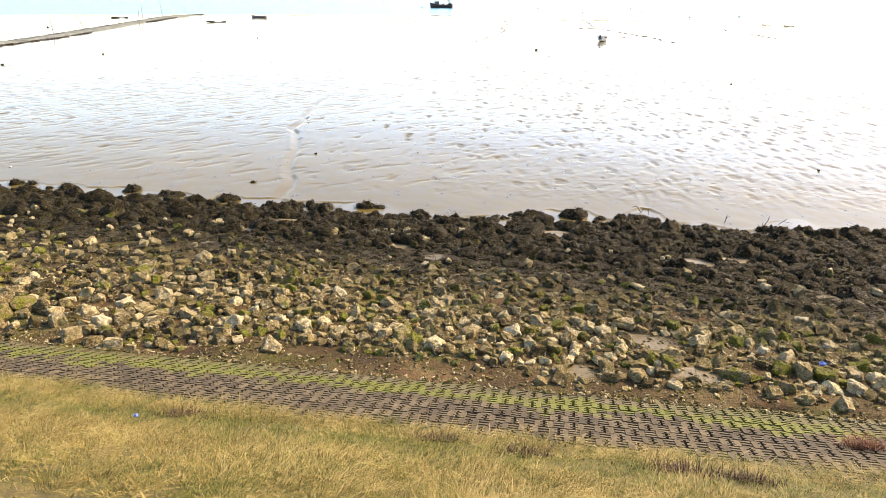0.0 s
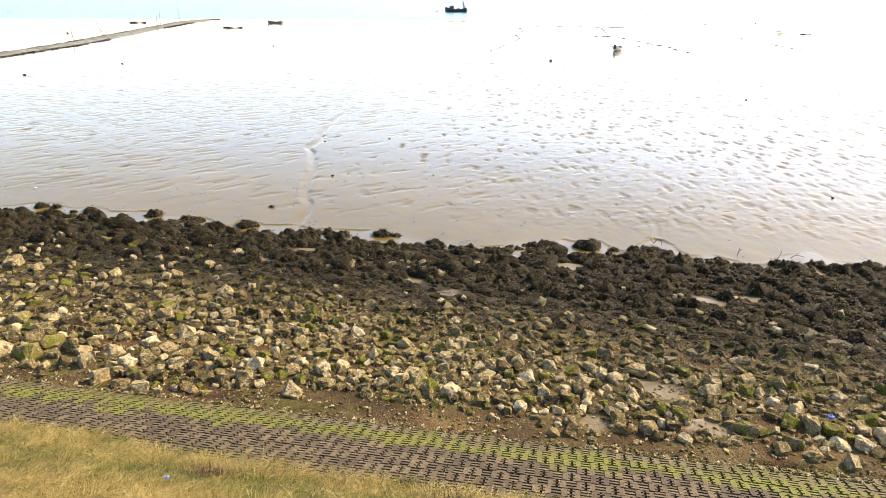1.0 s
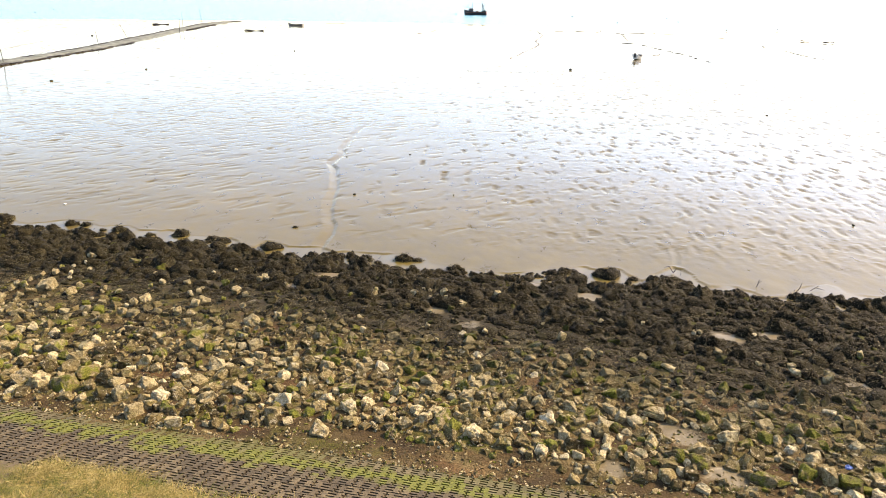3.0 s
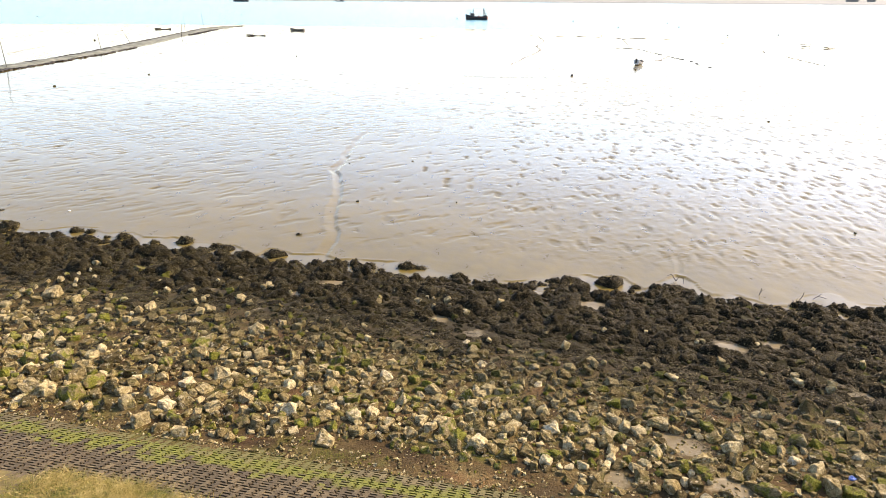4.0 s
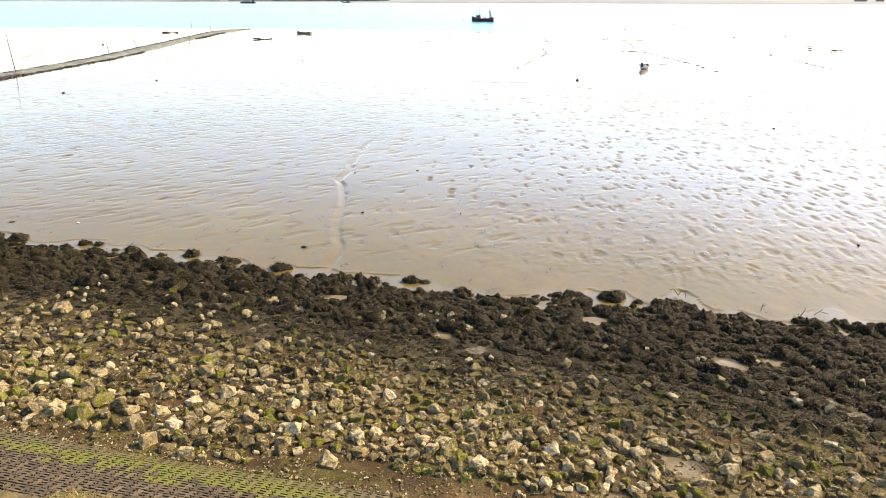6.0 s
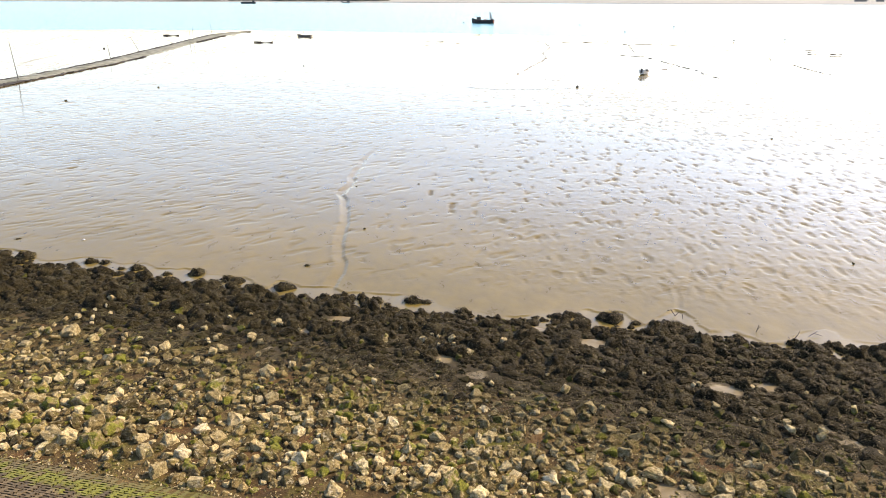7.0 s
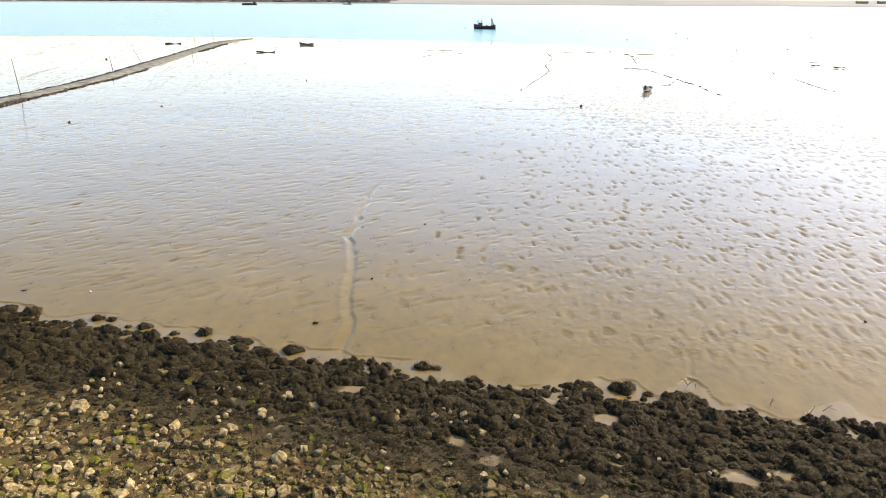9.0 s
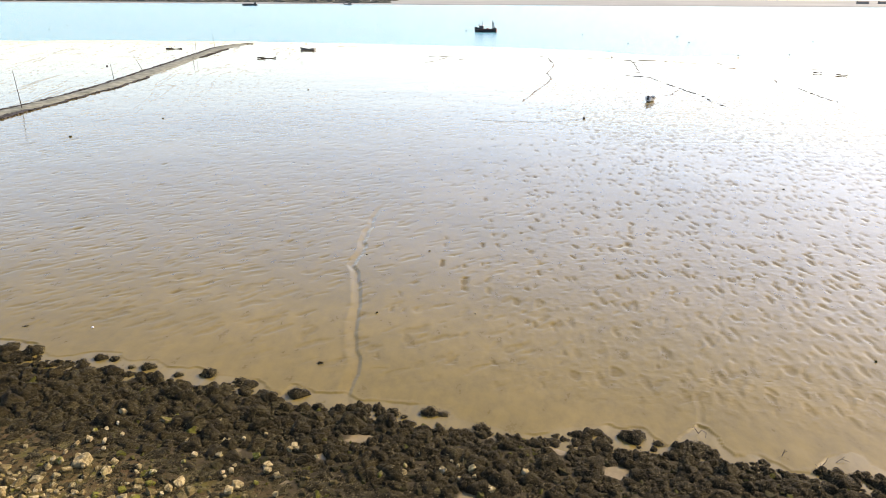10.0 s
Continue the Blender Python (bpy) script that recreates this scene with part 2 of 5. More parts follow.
def block_material():
    m, nt, b = shader("mossy_concrete", 0.88)
    r = own_random(nt)
    v = nt.nodes.new("ShaderNodeVectorMath")
    v.operation = "DOT_PRODUCT"
    v.inputs[1].default_value = (0.15 / K, 1 / K, 0)
    nt.links.new(place(nt), v.inputs[0])
    v = v.outputs["Value"]
    mid, fine = grain(nt, 1.1, 4.0), grain(nt, 45.0, 4.0, 0.7)
    c = ramp(nt, r, [(0.0, (0.056, 0.041, 0.020)), (0.5, (0.090, 0.067, 0.034)), (1.0, (0.135, 0.103, 0.055))])
    c = blend(nt, 0.75, c, ramp(nt, fine, [(0.3, (0.4, 0.38, 0.35)), (0.65, (1.2, 1.2, 1.2))]), "MULTIPLY")
    c = blend(nt, 0.7, c, ramp(nt, grain(nt, 9.0, 5.0, 0.7), [(0.34, (0.45, 0.43, 0.40)), (0.5, (0.95, 0.95, 0.92)), (0.66, (1.5, 1.48, 1.4))]), "MULTIPLY")
    c = blend(nt, grey(nt, mid, 0.45, 0.75, 0.0, 0.45), c, (0.085, 0.058, 0.03))
    green = ramp(nt, grain(nt, 30.0), [(0.3, (0.06, 0.068, 0.004)), (0.7, (0.175, 0.19, 0.010))])
    vv = sums(nt, "ADD", v, sums(nt, "MULTIPLY", sums(nt, "SUBTRACT", mid, 0.5), 1.3))
    vv = sums(nt, "ADD", vv, sums(nt, "MULTIPLY", sums(nt, "SUBTRACT", r, 0.5), 0.4))
    band = sums(nt, "MULTIPLY", grey(nt, vv, 9.82, 10.05), grey(nt, vv, 10.55, 10.25))
    wash = sums(nt, "MULTIPLY", grey(nt, vv, 9.9, 10.3), grey(nt, grain(nt, 0.22, 2.0), 0.42, 0.6, 0.15, 0.5))
    band = sums(nt, "MAXIMUM", band, wash)
    nt.links.new(blend(nt, sums(nt, "MULTIPLY", band, 0.8), c, green), b.inputs["Base Color"])
    relief(nt, b, fine, 0.6, 0.01)
    return m


def blade_material(name, stops, rough=0.7, gloss=0.3):
    m, nt, b = shader(name, rough)
    i = nt.nodes.new("ShaderNodeNewGeometry").outputs["Random Per Island"]
    f = sums(nt, "ADD", sums(nt, "MULTIPLY", i, 0.55), sums(nt, "MULTIPLY", grain(nt, 0.8, 3.0), 0.5))
    nt.links.new(ramp(nt, f, stops), b.inputs["Base Color"])
    b.inputs["Specular IOR Level"].default_value = gloss
    return m


MUD = mud_material()
SOIL = soil_material()
STONE = stone_material("weathered_limestone", (0.10, 0.078, 0.034), (0.37, 0.295, 0.145), (0.78, 0.68, 0.44), 0.17)
BARE_STONE = stone_material("bare_limestone", (0.36, 0.295, 0.16), (0.54, 0.455, 0.27), (0.80, 0.71, 0.50), 0.15, 0.1)
WEED_STONE = stone_material("slimy_stone", (0.025, 0.022, 0.010), (0.07, 0.06, 0.03), (0.16, 0.14, 0.085), 0.3)
MOSSY = stone_material("moss_grown_stone", (0.13, 0.10, 0.05), (0.30, 0.24, 0.13), (0.55, 0.47, 0.30), 4.0, 0.4, 0.60)
BLOCK = block_material()
GRASS = blade_material("dry_grass", [(0.24, (0.06, 0.070, 0.010)), (0.38, (0.17, 0.125, 0.026)), (0.52, (0.30, 0.215, 0.055)), (0.66, (0.41, 0.31, 0.095)), (0.84, (0.60, 0.48, 0.20))])
GREEN_GRASS = blade_material("green_grass", [(0.2, (0.036, 0.050, 0.005)), (0.5, (0.100, 0.125, 0.010)), (0.85, (0.24, 0.215, 0.035))])
RED_GRASS = blade_material("rusty_stalks", [(0.2, (0.16, 0.06, 0.03)), (0.8, (0.30, 0.13, 0.06))])
TURF = plain("turf", (0.055, 0.046, 0.012), (0.17, 0.128, 0.036), 4.0, 0.95, 0.9)
WRACK = blade_material("bladder_wrack", [(0.18, (0.009, 0.007, 0.003)), (0.45, (0.026, 0.021, 0.009)), (0.62, (0.080, 0.065, 0.029)), (0.82, (0.21, 0.17, 0.085))], 0.55, 0.12)
# an olive flush of younger weed towards the upper end of the beach
nt = WRACK.node_tree
b = nt.nodes["Principled BSDF"]
old = b.inputs["Base Color"].links[0].from_socket
split = nt.nodes.new("ShaderNodeSeparateXYZ")
nt.links.new(place(nt), split.inputs[0])
flush = sums(nt, "MULTIPLY", grey(nt, split.outputs[0], -1.0, -12.0), grey(nt, grain(nt, 0.9, 4.0), 0.35, 0.6, 0.2, 0.8))
nt.links.new(blend(nt, flush, old, blend(nt, 0.45, old, (0.13, 0.115, 0.042))), b.inputs["Base Color"])


def matted_material():
    m, nt, b = shader("matted_wrack", 0.7)
    b.inputs["Specular IOR Level"].default_value = 0.1
    cell = node(nt, "ShaderNodeTexVoronoi", Scale=26.0, Randomness=1.0)
    nt.links.new(place(nt), cell.inputs["Vector"])
    cell = cell.outputs["Distance"]
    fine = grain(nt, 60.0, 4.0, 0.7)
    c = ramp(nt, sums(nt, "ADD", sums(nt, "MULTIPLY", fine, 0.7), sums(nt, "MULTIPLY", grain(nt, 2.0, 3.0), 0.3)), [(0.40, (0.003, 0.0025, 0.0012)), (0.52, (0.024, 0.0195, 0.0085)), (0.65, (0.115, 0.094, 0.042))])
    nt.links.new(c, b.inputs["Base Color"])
    relief(nt, b, sums(nt, "SUBTRACT", sums(nt, "MULTIPLY", fine, 0.6), cell), 1.0, 0.05)
    return m


WRACK_CORE = matted_material()
# ---- mesh helpers ----
def link(name, verts, faces, material, parent=None, label="", flat=True):
    me = bpy.data.meshes.new(name)
    me.from_pydata([tuple(p) for p in np.asarray(verts).tolist()], [], faces if isinstance(faces, list) else faces.tolist())
    me.materials.append(material)
    if not flat:
        me.polygons.foreach_set("use_smooth", [True] * len(me.polygons))
    me.update()
    ob = new(name, me)
    if parent:
        ob.parent = parent
    return tagged(ob, label)


def part(name, bm, material, parent=None, label="", flat=True):
    """Links a bmesh as one mesh object, under a thing or a part if one is given."""
    me = bpy.data.meshes.new(name)
    bmesh.ops.recalc_face_normals(bm, faces=bm.faces)
    bm.to_mesh(me)
    bm.free()
    me.materials.append(material)
    if not flat:
        me.polygons.foreach_set("use_smooth", [True] * len(me.polygons))
    ob = new(name, me)
    if parent:
        ob.parent = parent
    return tagged(ob, label)


def thing(name, label, category, m, group="", kind=""):
    ob = tagged(new(name), label, category, group, kind)
    ob.matrix_basis = m
    return ob


def box(sx, sy, sz, x=0, y=0, z=0, bevel=0.0, bm=None):
    """A block whose base stands at z."""
    bm = bm or bmesh.new()
    r = bmesh.ops.create_cube(bm, size=1, matrix=Matrix.Translation((x, y, z + sz / 2)) @ Matrix.Diagonal((sx, sy, sz, 1)))
    if bevel:
        edges = {e for v in r["verts"] for e in v.link_edges}
        bmesh.ops.bevel(bm, geom=list(edges), offset=bevel, segments=1, affect="EDGES", profile=0.5)
    return bm


def rod(a, b, r0, r1=None, sides=8, bm=None):
    """A tapered rod from a to b."""
    bm = bm or bmesh.new()
    a, b = Vector(a), Vector(b)
    turn = (b - a).to_track_quat("Z", "Y").to_matrix().to_4x4()
    bmesh.ops.create_cone(bm, cap_ends=True, segments=sides, radius1=r0, radius2=r0 if r1 is None else r1, depth=(b - a).length,
                          matrix=Matrix.Translation((a + b) / 2) @ turn)
    return bm


def sheet(us, vs, height, warp):
    """Vertices and quads of a grid of rows vs and columns us."""
    uu, vv = np.meshgrid(us, vs)
    x, y = warp(uu, vv)
    z = height(uu, vv, x, y)
    n, k = len(us), len(vs)
    i = (np.arange(k - 1)[:, None] * n + np.arange(n - 1)).ravel()
    return np.stack([x.ravel(), y.ravel(), z.ravel()], 1), np.stack([i, i + 1, i + n + 1, i + n], 1)


# ---- mud flat: one sheet to the horizon ----
RILL_Y = [23.6, 25.5, 27.4, 29.15, 31.4, 33.7, 36.6, 39.2, 41.6, 45.5, 48.3, 51, 60]
RILL_X = [-6.7, -6.9, -7.18, -7.61, -7.89, -8.26, -9.0, -9.68, -9.78, -10.04, -10.25, -10.1, -9.2]
RILL2_Y = [23.5, 25.7, 28.9, 30.5, 32.9, 35.2, 38.3, 44]
RILL2_X = [6.3, 6.75, 8.15, 8.6, 9.8, 10.2, 10.9, 12.5]
EDGE_X = [-3000, -400, -171, -138, -86, -49, -8, 22, 33, 44, 62, 80, 110, 200, 400, 3000]
EDGE_Y = [330, 250, 230, 243, 240, 236, 229, 216, 205, 196, 200, 203, 200, 205, 240, 300]


def dents(x, y, sx, sy, turn, share, seed):
    """Scattered soft hollows about sx by sy metres, 0 to 1 deep."""
    c, s = math.cos(turn), math.sin(turn)
    wx = x + 0.4 * (fractal(x * 1.1, y * 0.9, seed + 3, 2) - 0.5)
    wy = y + 0.7 * (fractal(x * 1.1, y * 0.9, seed + 6, 2) - 0.5)
    p, q = (c * wx + s * wy) / sx, (-s * wx + c * wy) / sy
    ip, iq = np.floor(p), np.floor(q)
    deep = np.zeros_like(x)
    for a in (-1, 0, 1):
        for b in (-1, 0, 1):
            cp, cq = ip + a, iq + b
            jx, jy = cp + 0.15 + 0.7 * hashed(cp, cq, seed), cq + 0.15 + 0.7 * hashed(cp, cq, seed + 1)
            keep = hashed(cp, cq, seed + 2)
            size = 0.17 + 0.21 * hashed(cp, cq, seed + 5)
            d = np.sqrt((p - jx) ** 2 + (q - jy) ** 2) / size
            deep = np.maximum(deep, np.where(keep < share, (1 - smooth(0.6, 1.0, d)) * (0.5 + 0.5 * keep / np.maximum(share, 0.05)), 0))
    return deep


def groove(x, y, ys, xs, width, deep, wander=0.0, seed=0, pace=0.6):
    """A winding channel with a raised left lip, along a line x(y)."""
    cx = np.interp(y, ys, xs) + wander * (fractal(y * pace, 2.0, seed, 3) - 0.5)
    d = (x - cx) / width
    live = smooth(ys[0] - 1, ys[0] + 1, y) * (1 - smooth(ys[-1] - 4, ys[-1], y))
    return live * (-deep * (1 - smooth(0.72, 1.0, np.abs(d))) + 0.25 * deep * np.exp(-((np.abs(d) - 1.35) / 0.35) ** 2))


def mud_shape(x, y):
    """Height of the mud, and how much water lies on it, mixed with the hollows' shade."""
    u, v = to_uv(x, y)
    near = 1 - smooth(90, 200, y)
    right = smooth(-13, 12, x - 0.1 * (y - 25))
    share = 0.5 + 0.45 * smooth(0.40, 0.60, fractal(x * 0.06, y * 0.06, 31, 3))
    calm = smooth(24.4, 28.5, v)
    marks = dents(x, y, 0.62, 1.85, 0.12, 1.2 * share * right, 40) * calm
    marks = np.maximum(marks, 0.7 * dents(x, y, 0.6, 1.5, -0.3, 0.7 * share * (0.15 + 0.85 * right), 45) * calm)
    # long slanting ripples where the ebb ran off
    ripple = dents(x, y, 2.6, 0.8, 0.72, 0.95 * share * (1 - right), 50) * calm
    ripple = np.maximum(ripple, 0.8 * dents(x, y, 1.7, 0.55, 0.78, 0.8 * share * (1 - right), 53) * calm * (1 - smooth(55, 90, y)))
    deep = 0.7 + 0.3 * smooth(27, 38, v)
    z = -0.034 * marks * near * deep - 0.022 * ripple * near
    z = z + 0.020 * (fractal(x * 0.35, y * 0.5, 20, 3) - 0.5) + 0.12 * (fractal(x * 0.03, y * 0.05, 25, 2) - 0.5)
    z = z + 0.011 * (fractal((x + 0.6 * y) * 1.3, (y - 0.6 * x) * 0.65, 29, 3) - 0.5) * (1 - smooth(34, 60, y))
    lumps = 1 - np.abs(2 * fractal(x * 2.2, y * 1.7, 38, 3) - 1)
    z = z + (0.014 * dents(x, y, 0.55, 0.95, -0.5, 0.8, 48) + 0.010 * lumps ** 3) * calm * smooth(-6, 2, x) * (1 - smooth(40, 56, y))
    # a shallow channel with steep sides
    wide = 0.26 - 0.003 * np.clip(y - 24, 0, 28)
    cx = np.interp(y, RILL_Y, RILL_X) + 0.4 * (fractal(y * 0.55, 2.0, 61, 2) - 0.5)
    d = x - cx
    bank = wide + 0.14 * (fractal(y * 1.1, 7.0, 63, 2) - 0.5)
    fade = 1 - smooth(48, 54, y)
    inside = smooth(-1.25 * wide, -0.65 * wide, d) * (1 - smooth(bank - 0.045, bank + 0.03, d)) * fade
    z, marks, ripple = z * (1 - 0.7 * inside), marks * (1 - inside), ripple * (1 - inside)
    z = z - 0.062 * inside * smooth(-1.3 * wide, 0.9 * wide, d) - 0.012 * inside + 0.008 * np.exp(-((d + 1.45 * wide) / 0.08) ** 2) * fade
    cut = groove(x, y, RILL2_Y, RILL2_X, 0.14, 0.013, 0.9, 62) * smooth(0.35, 0.55, fractal(y * 0.5, 3.0, 66, 2))
    z = z + cut
    # mask falls in dents, ripples and rills: less gloss, and shade painted in
    film_shade = 1 - (0.42 + 0.48 * smooth(29, 42, y)) * marks * near - 0.22 * ripple * near - 4 * np.clip(-cut, 0, 0.06) - 0.1 * inside
    shore = np.interp(x, EDGE_X, EDGE_Y) + 6 * (fractal(x * 0.05, 4.0, 80, 4) - 0.5)
    z = z - 0.9 * smooth(-10, 60, y - shore) - 0.10 * smooth(-16, 0, y - shore)
    film_shade = film_shade * (0.6 + 0.4 * smooth(25, 40, v))
    # wet hollow along the weed, below a low step
    low = 1 - smooth(-0.035, 0.035, v - lip_v(u, v))
    step = 0.012 + 0.028 * smooth(0.42, 0.6, fractal(u * 0.7, 5.0, 23, 3)) + 0.03 * smooth(2.2, 3.0, u) * (1 - smooth(3.9, 4.3, u)) 
    z = z * (1 - 0.6 * low) - step * low + 0.2 * step * np.exp(-((v - lip_v(u, v) - 0.1) / 0.08) ** 2)
    film_shade = np.maximum(film_shade, low)
    z = z - 0.5 * (1 - smooth(17.5, 20.5, v))
    seep = fractal((x + 0.28 * y) * 0.35, y * 0.03, 33, 3)
    film_shade = film_shade - 0.55 * (1 - smooth(0.004, 0.014, np.abs(seep - 0.5))) * smooth(-45, -60, x) * smooth(80, 100, y)
    return z, np.clip(film_shade, 0, 1)


fan = np.concatenate([[-60, -25, -12, -6, -3, -2, -1.5, -1.2, -1.0, -0.9], np.linspace(-0.8, 0.63, 640), [0.7, 0.8, 1.0, 1.4, 2, 3, 6, 12, 25, 60]])
near_rows = [21.5]
while near_rows[-1] < 245:
    near_rows.append(near_rows[-1] + (0.045 if near_rows[-1] < 28.5 else 0.1) * max(1.0, near_rows[-1] / 42) ** 2.0)
rows = np.concatenate([[-1500, -400, -100, -30, 0, 12, 16, 19, 20, 21], near_rows, [260, 290, 320, 360, 420, 520, 800, 1300, 1700, 2600, 4500]])
verts, faces = sheet(fan, rows, lambda a, b, x, y: mud_shape(x, y)[0], lambda a, b: (a * (np.abs(b) + 6), b))
ground = link("ground", verts, faces, MUD, flat=False)
ground.data.attributes.new("film_shade", "FLOAT", "POINT").data.foreach_set("value", mud_shape(verts[:, 0], verts[:, 1])[1])
tagged(ground, "wet grey-brown tidal mud with dents and winding rills", "mud flat", kind="structure")

WATER = shader("river_water", 0.2)
wm, nt, b = WATER
b.inputs["IOR"].default_value = 1.33
nt.links.new(ramp(nt, grain(nt, 0.02), [(0.3, (0.09, 0.29, 0.36)), (0.7, (0.12, 0.35, 0.43))]), b.inputs["Base Color"])
relief(nt, b, sums(nt, "ADD", grain(nt, 0.7, 4.0, 0.6, stretch=(0.6, 1, 1)), grain(nt, 0.12, 3.0)), 0.8, 0.35)
verts, faces = sheet(np.linspace(-4000, 4000, 41), np.linspace(150, 4500, 30), lambda a, b, x, y: np.full_like(x, -0.30), lambda a, b: (a, b))
tagged(link("water", verts, faces, wm), "calm pale blue-green river at low tide", "water", kind="structure")

# ---- sea wall ----
us = np.linspace(-70, 70, 281)
verts, faces = sheet(us, np.concatenate([np.linspace(-30, 0, 16), np.linspace(0.5, 8.8, 40)]), lambda a, b, x, y: bank_z(a, b) - 0.25 * smooth(8.3, 8.8, b), to_xy)
bank = tagged(link("bank", verts, faces, TURF, flat=False), "grassy slope of an earth sea wall", "embankment", kind="structure")
us = np.concatenate([np.linspace(-80, -27, 60), np.linspace(-26.7, 20, 400), np.linspace(20.5, 70, 50)])


def bed_z(u, v, x, y):
    """Soil among the stones; towards the blocks it silts up their cells."""
    z = bank_z(u, v) + 0.06 * (fractal(u * 4, v * 4, 9) - 0.5) * smooth(10.6, 11.2, v) * smooth(0.9, 1.3, pan_at(u, v)) + 0.012
    open_cells = 1 - smooth(-0.12, 0.12, v - 10.82 - 0.9 * (fractal(u * 1.1, v * 1.1, 17) - 0.5))
    silted = smooth(9.7, 10.7, v + 0.8 * (fractal(u * 0.7, v * 0.9, 21) - 0.5)) * (0.3 + 0.7 * smooth(-1, -5, u))
    return z - open_cells * (0.13 - 0.112 * silted)


verts, faces = sheet(us, np.linspace(9.5, 26.5, 200), bed_z, to_xy)
stone_bed = tagged(link("stone_bed", verts, faces, SOIL, flat=False), "brown soil and gravel foreshore strewn with stones", "foreshore", kind="structure")
bed_u, bed_v = to_uv(verts[:, 0], verts[:, 1])
stone_bed.data.attributes.new("pan", "FLOAT", "POINT").data.foreach_set("value", 1 - smooth(0.75, 1.15, pan_at(bed_u, bed_v)))
# block bed, coloured near-black for the shade inside the slots
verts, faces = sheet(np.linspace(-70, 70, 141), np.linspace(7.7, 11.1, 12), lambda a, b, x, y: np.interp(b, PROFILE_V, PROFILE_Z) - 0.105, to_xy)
pavement = tagged(link("pavement", verts, faces, plain("shaded_silt", (0.008, 0.006, 0.004), (0.022, 0.017, 0.01), 6.0, 0.9, 0.6)),
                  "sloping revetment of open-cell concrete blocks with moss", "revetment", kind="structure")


# ---- far shore ----
def far_z(a, b):
    rise = smooth(0, 12, b - 1600) * 2.6 + smooth(60, 700, b - 1600) * 9 * (0.6 + 0.4 * smooth(-1500, 800, a))
    return -0.6 + rise + 1.2 * smooth(5, 30, b - 1600) * (fractal(a * 0.01, b * 0.01, 91) - 0.5)


m, nt, b = shader("hazed_marsh_and_fields", 0.9)
# pale greys: the haze of distance is mixed into the land's colour
c = ramp(nt, grain(nt, 0.02, 5.0, stretch=(0.25, 1, 1)), [(0.3, (0.18, 0.20, 0.19)), (0.5, (0.26, 0.275, 0.26)), (0.7, (0.36, 0.36, 0.345))])
nt.links.new(c, b.inputs["Base Color"])
verts, faces = sheet(np.linspace(-3200, 3200, 161), np.concatenate([np.linspace(1590, 1640, 11), np.linspace(1660, 3200, 24)]),
                     lambda a, b, x, y: far_z(a, b), lambda a, b: (a, b + 14 * (vnoise(a * 0.008, 1.0, 92) - 0.5)))
tagged(link("far_bank", verts, faces, m, flat=False), "low far river bank with marsh and fields", "river bank", kind="structure")

# ---- blocks, stones, weed and grass ----
def blades(roots, lean, length, width, droop, segments=3, rng=None):
    """Ribbons that rise from roots and bend over along lean. Returns vertices and faces."""
    n = len(roots)
    side = np.stack([-lean[:, 1], lean[:, 0], np.zeros(n)], 1)
    side /= np.maximum(np.linalg.norm(side, axis=1, keepdims=True), 1e-6)
    vs, cols = [], []
    for k in range(segments + 1):
        s = k / segments
        p = roots + lean * (length * (s * (0.35 + 0.65 * s)))[:, None]
        p[:, 2] += length * (s - droop * s * s)
        w = (width * (1 - 0.85 * s))[:, None] * 0.5
        vs += [p - side * w, p + side * w]
    v = np.stack(vs, 1).reshape(-1, 3)
    m = 2 * (segments + 1)
    base = (np.arange(n) * m)[:, None]
    f = np.concatenate([np.stack([base + 2 * k, base + 2 * k + 1, base + 2 * k + 3, base + 2 * k + 2], 2).reshape(-1, 4) for k in range(segments)])
    return v, f


def merged(bases, places):
    """Many moved copies of base meshes as one list of vertices and faces. places: (kind, matrix)."""
    vs, fs, n = [], [], 0
    for k, m in places:
        bv, bf = bases[k]
        a = np.array(m)
        vs.append(bv @ a[:3, :3].T + a[:3, 3])
        fs += [[i + n for i in f] for f in bf]
        n += len(bv)
    return np.concatenate(vs), fs


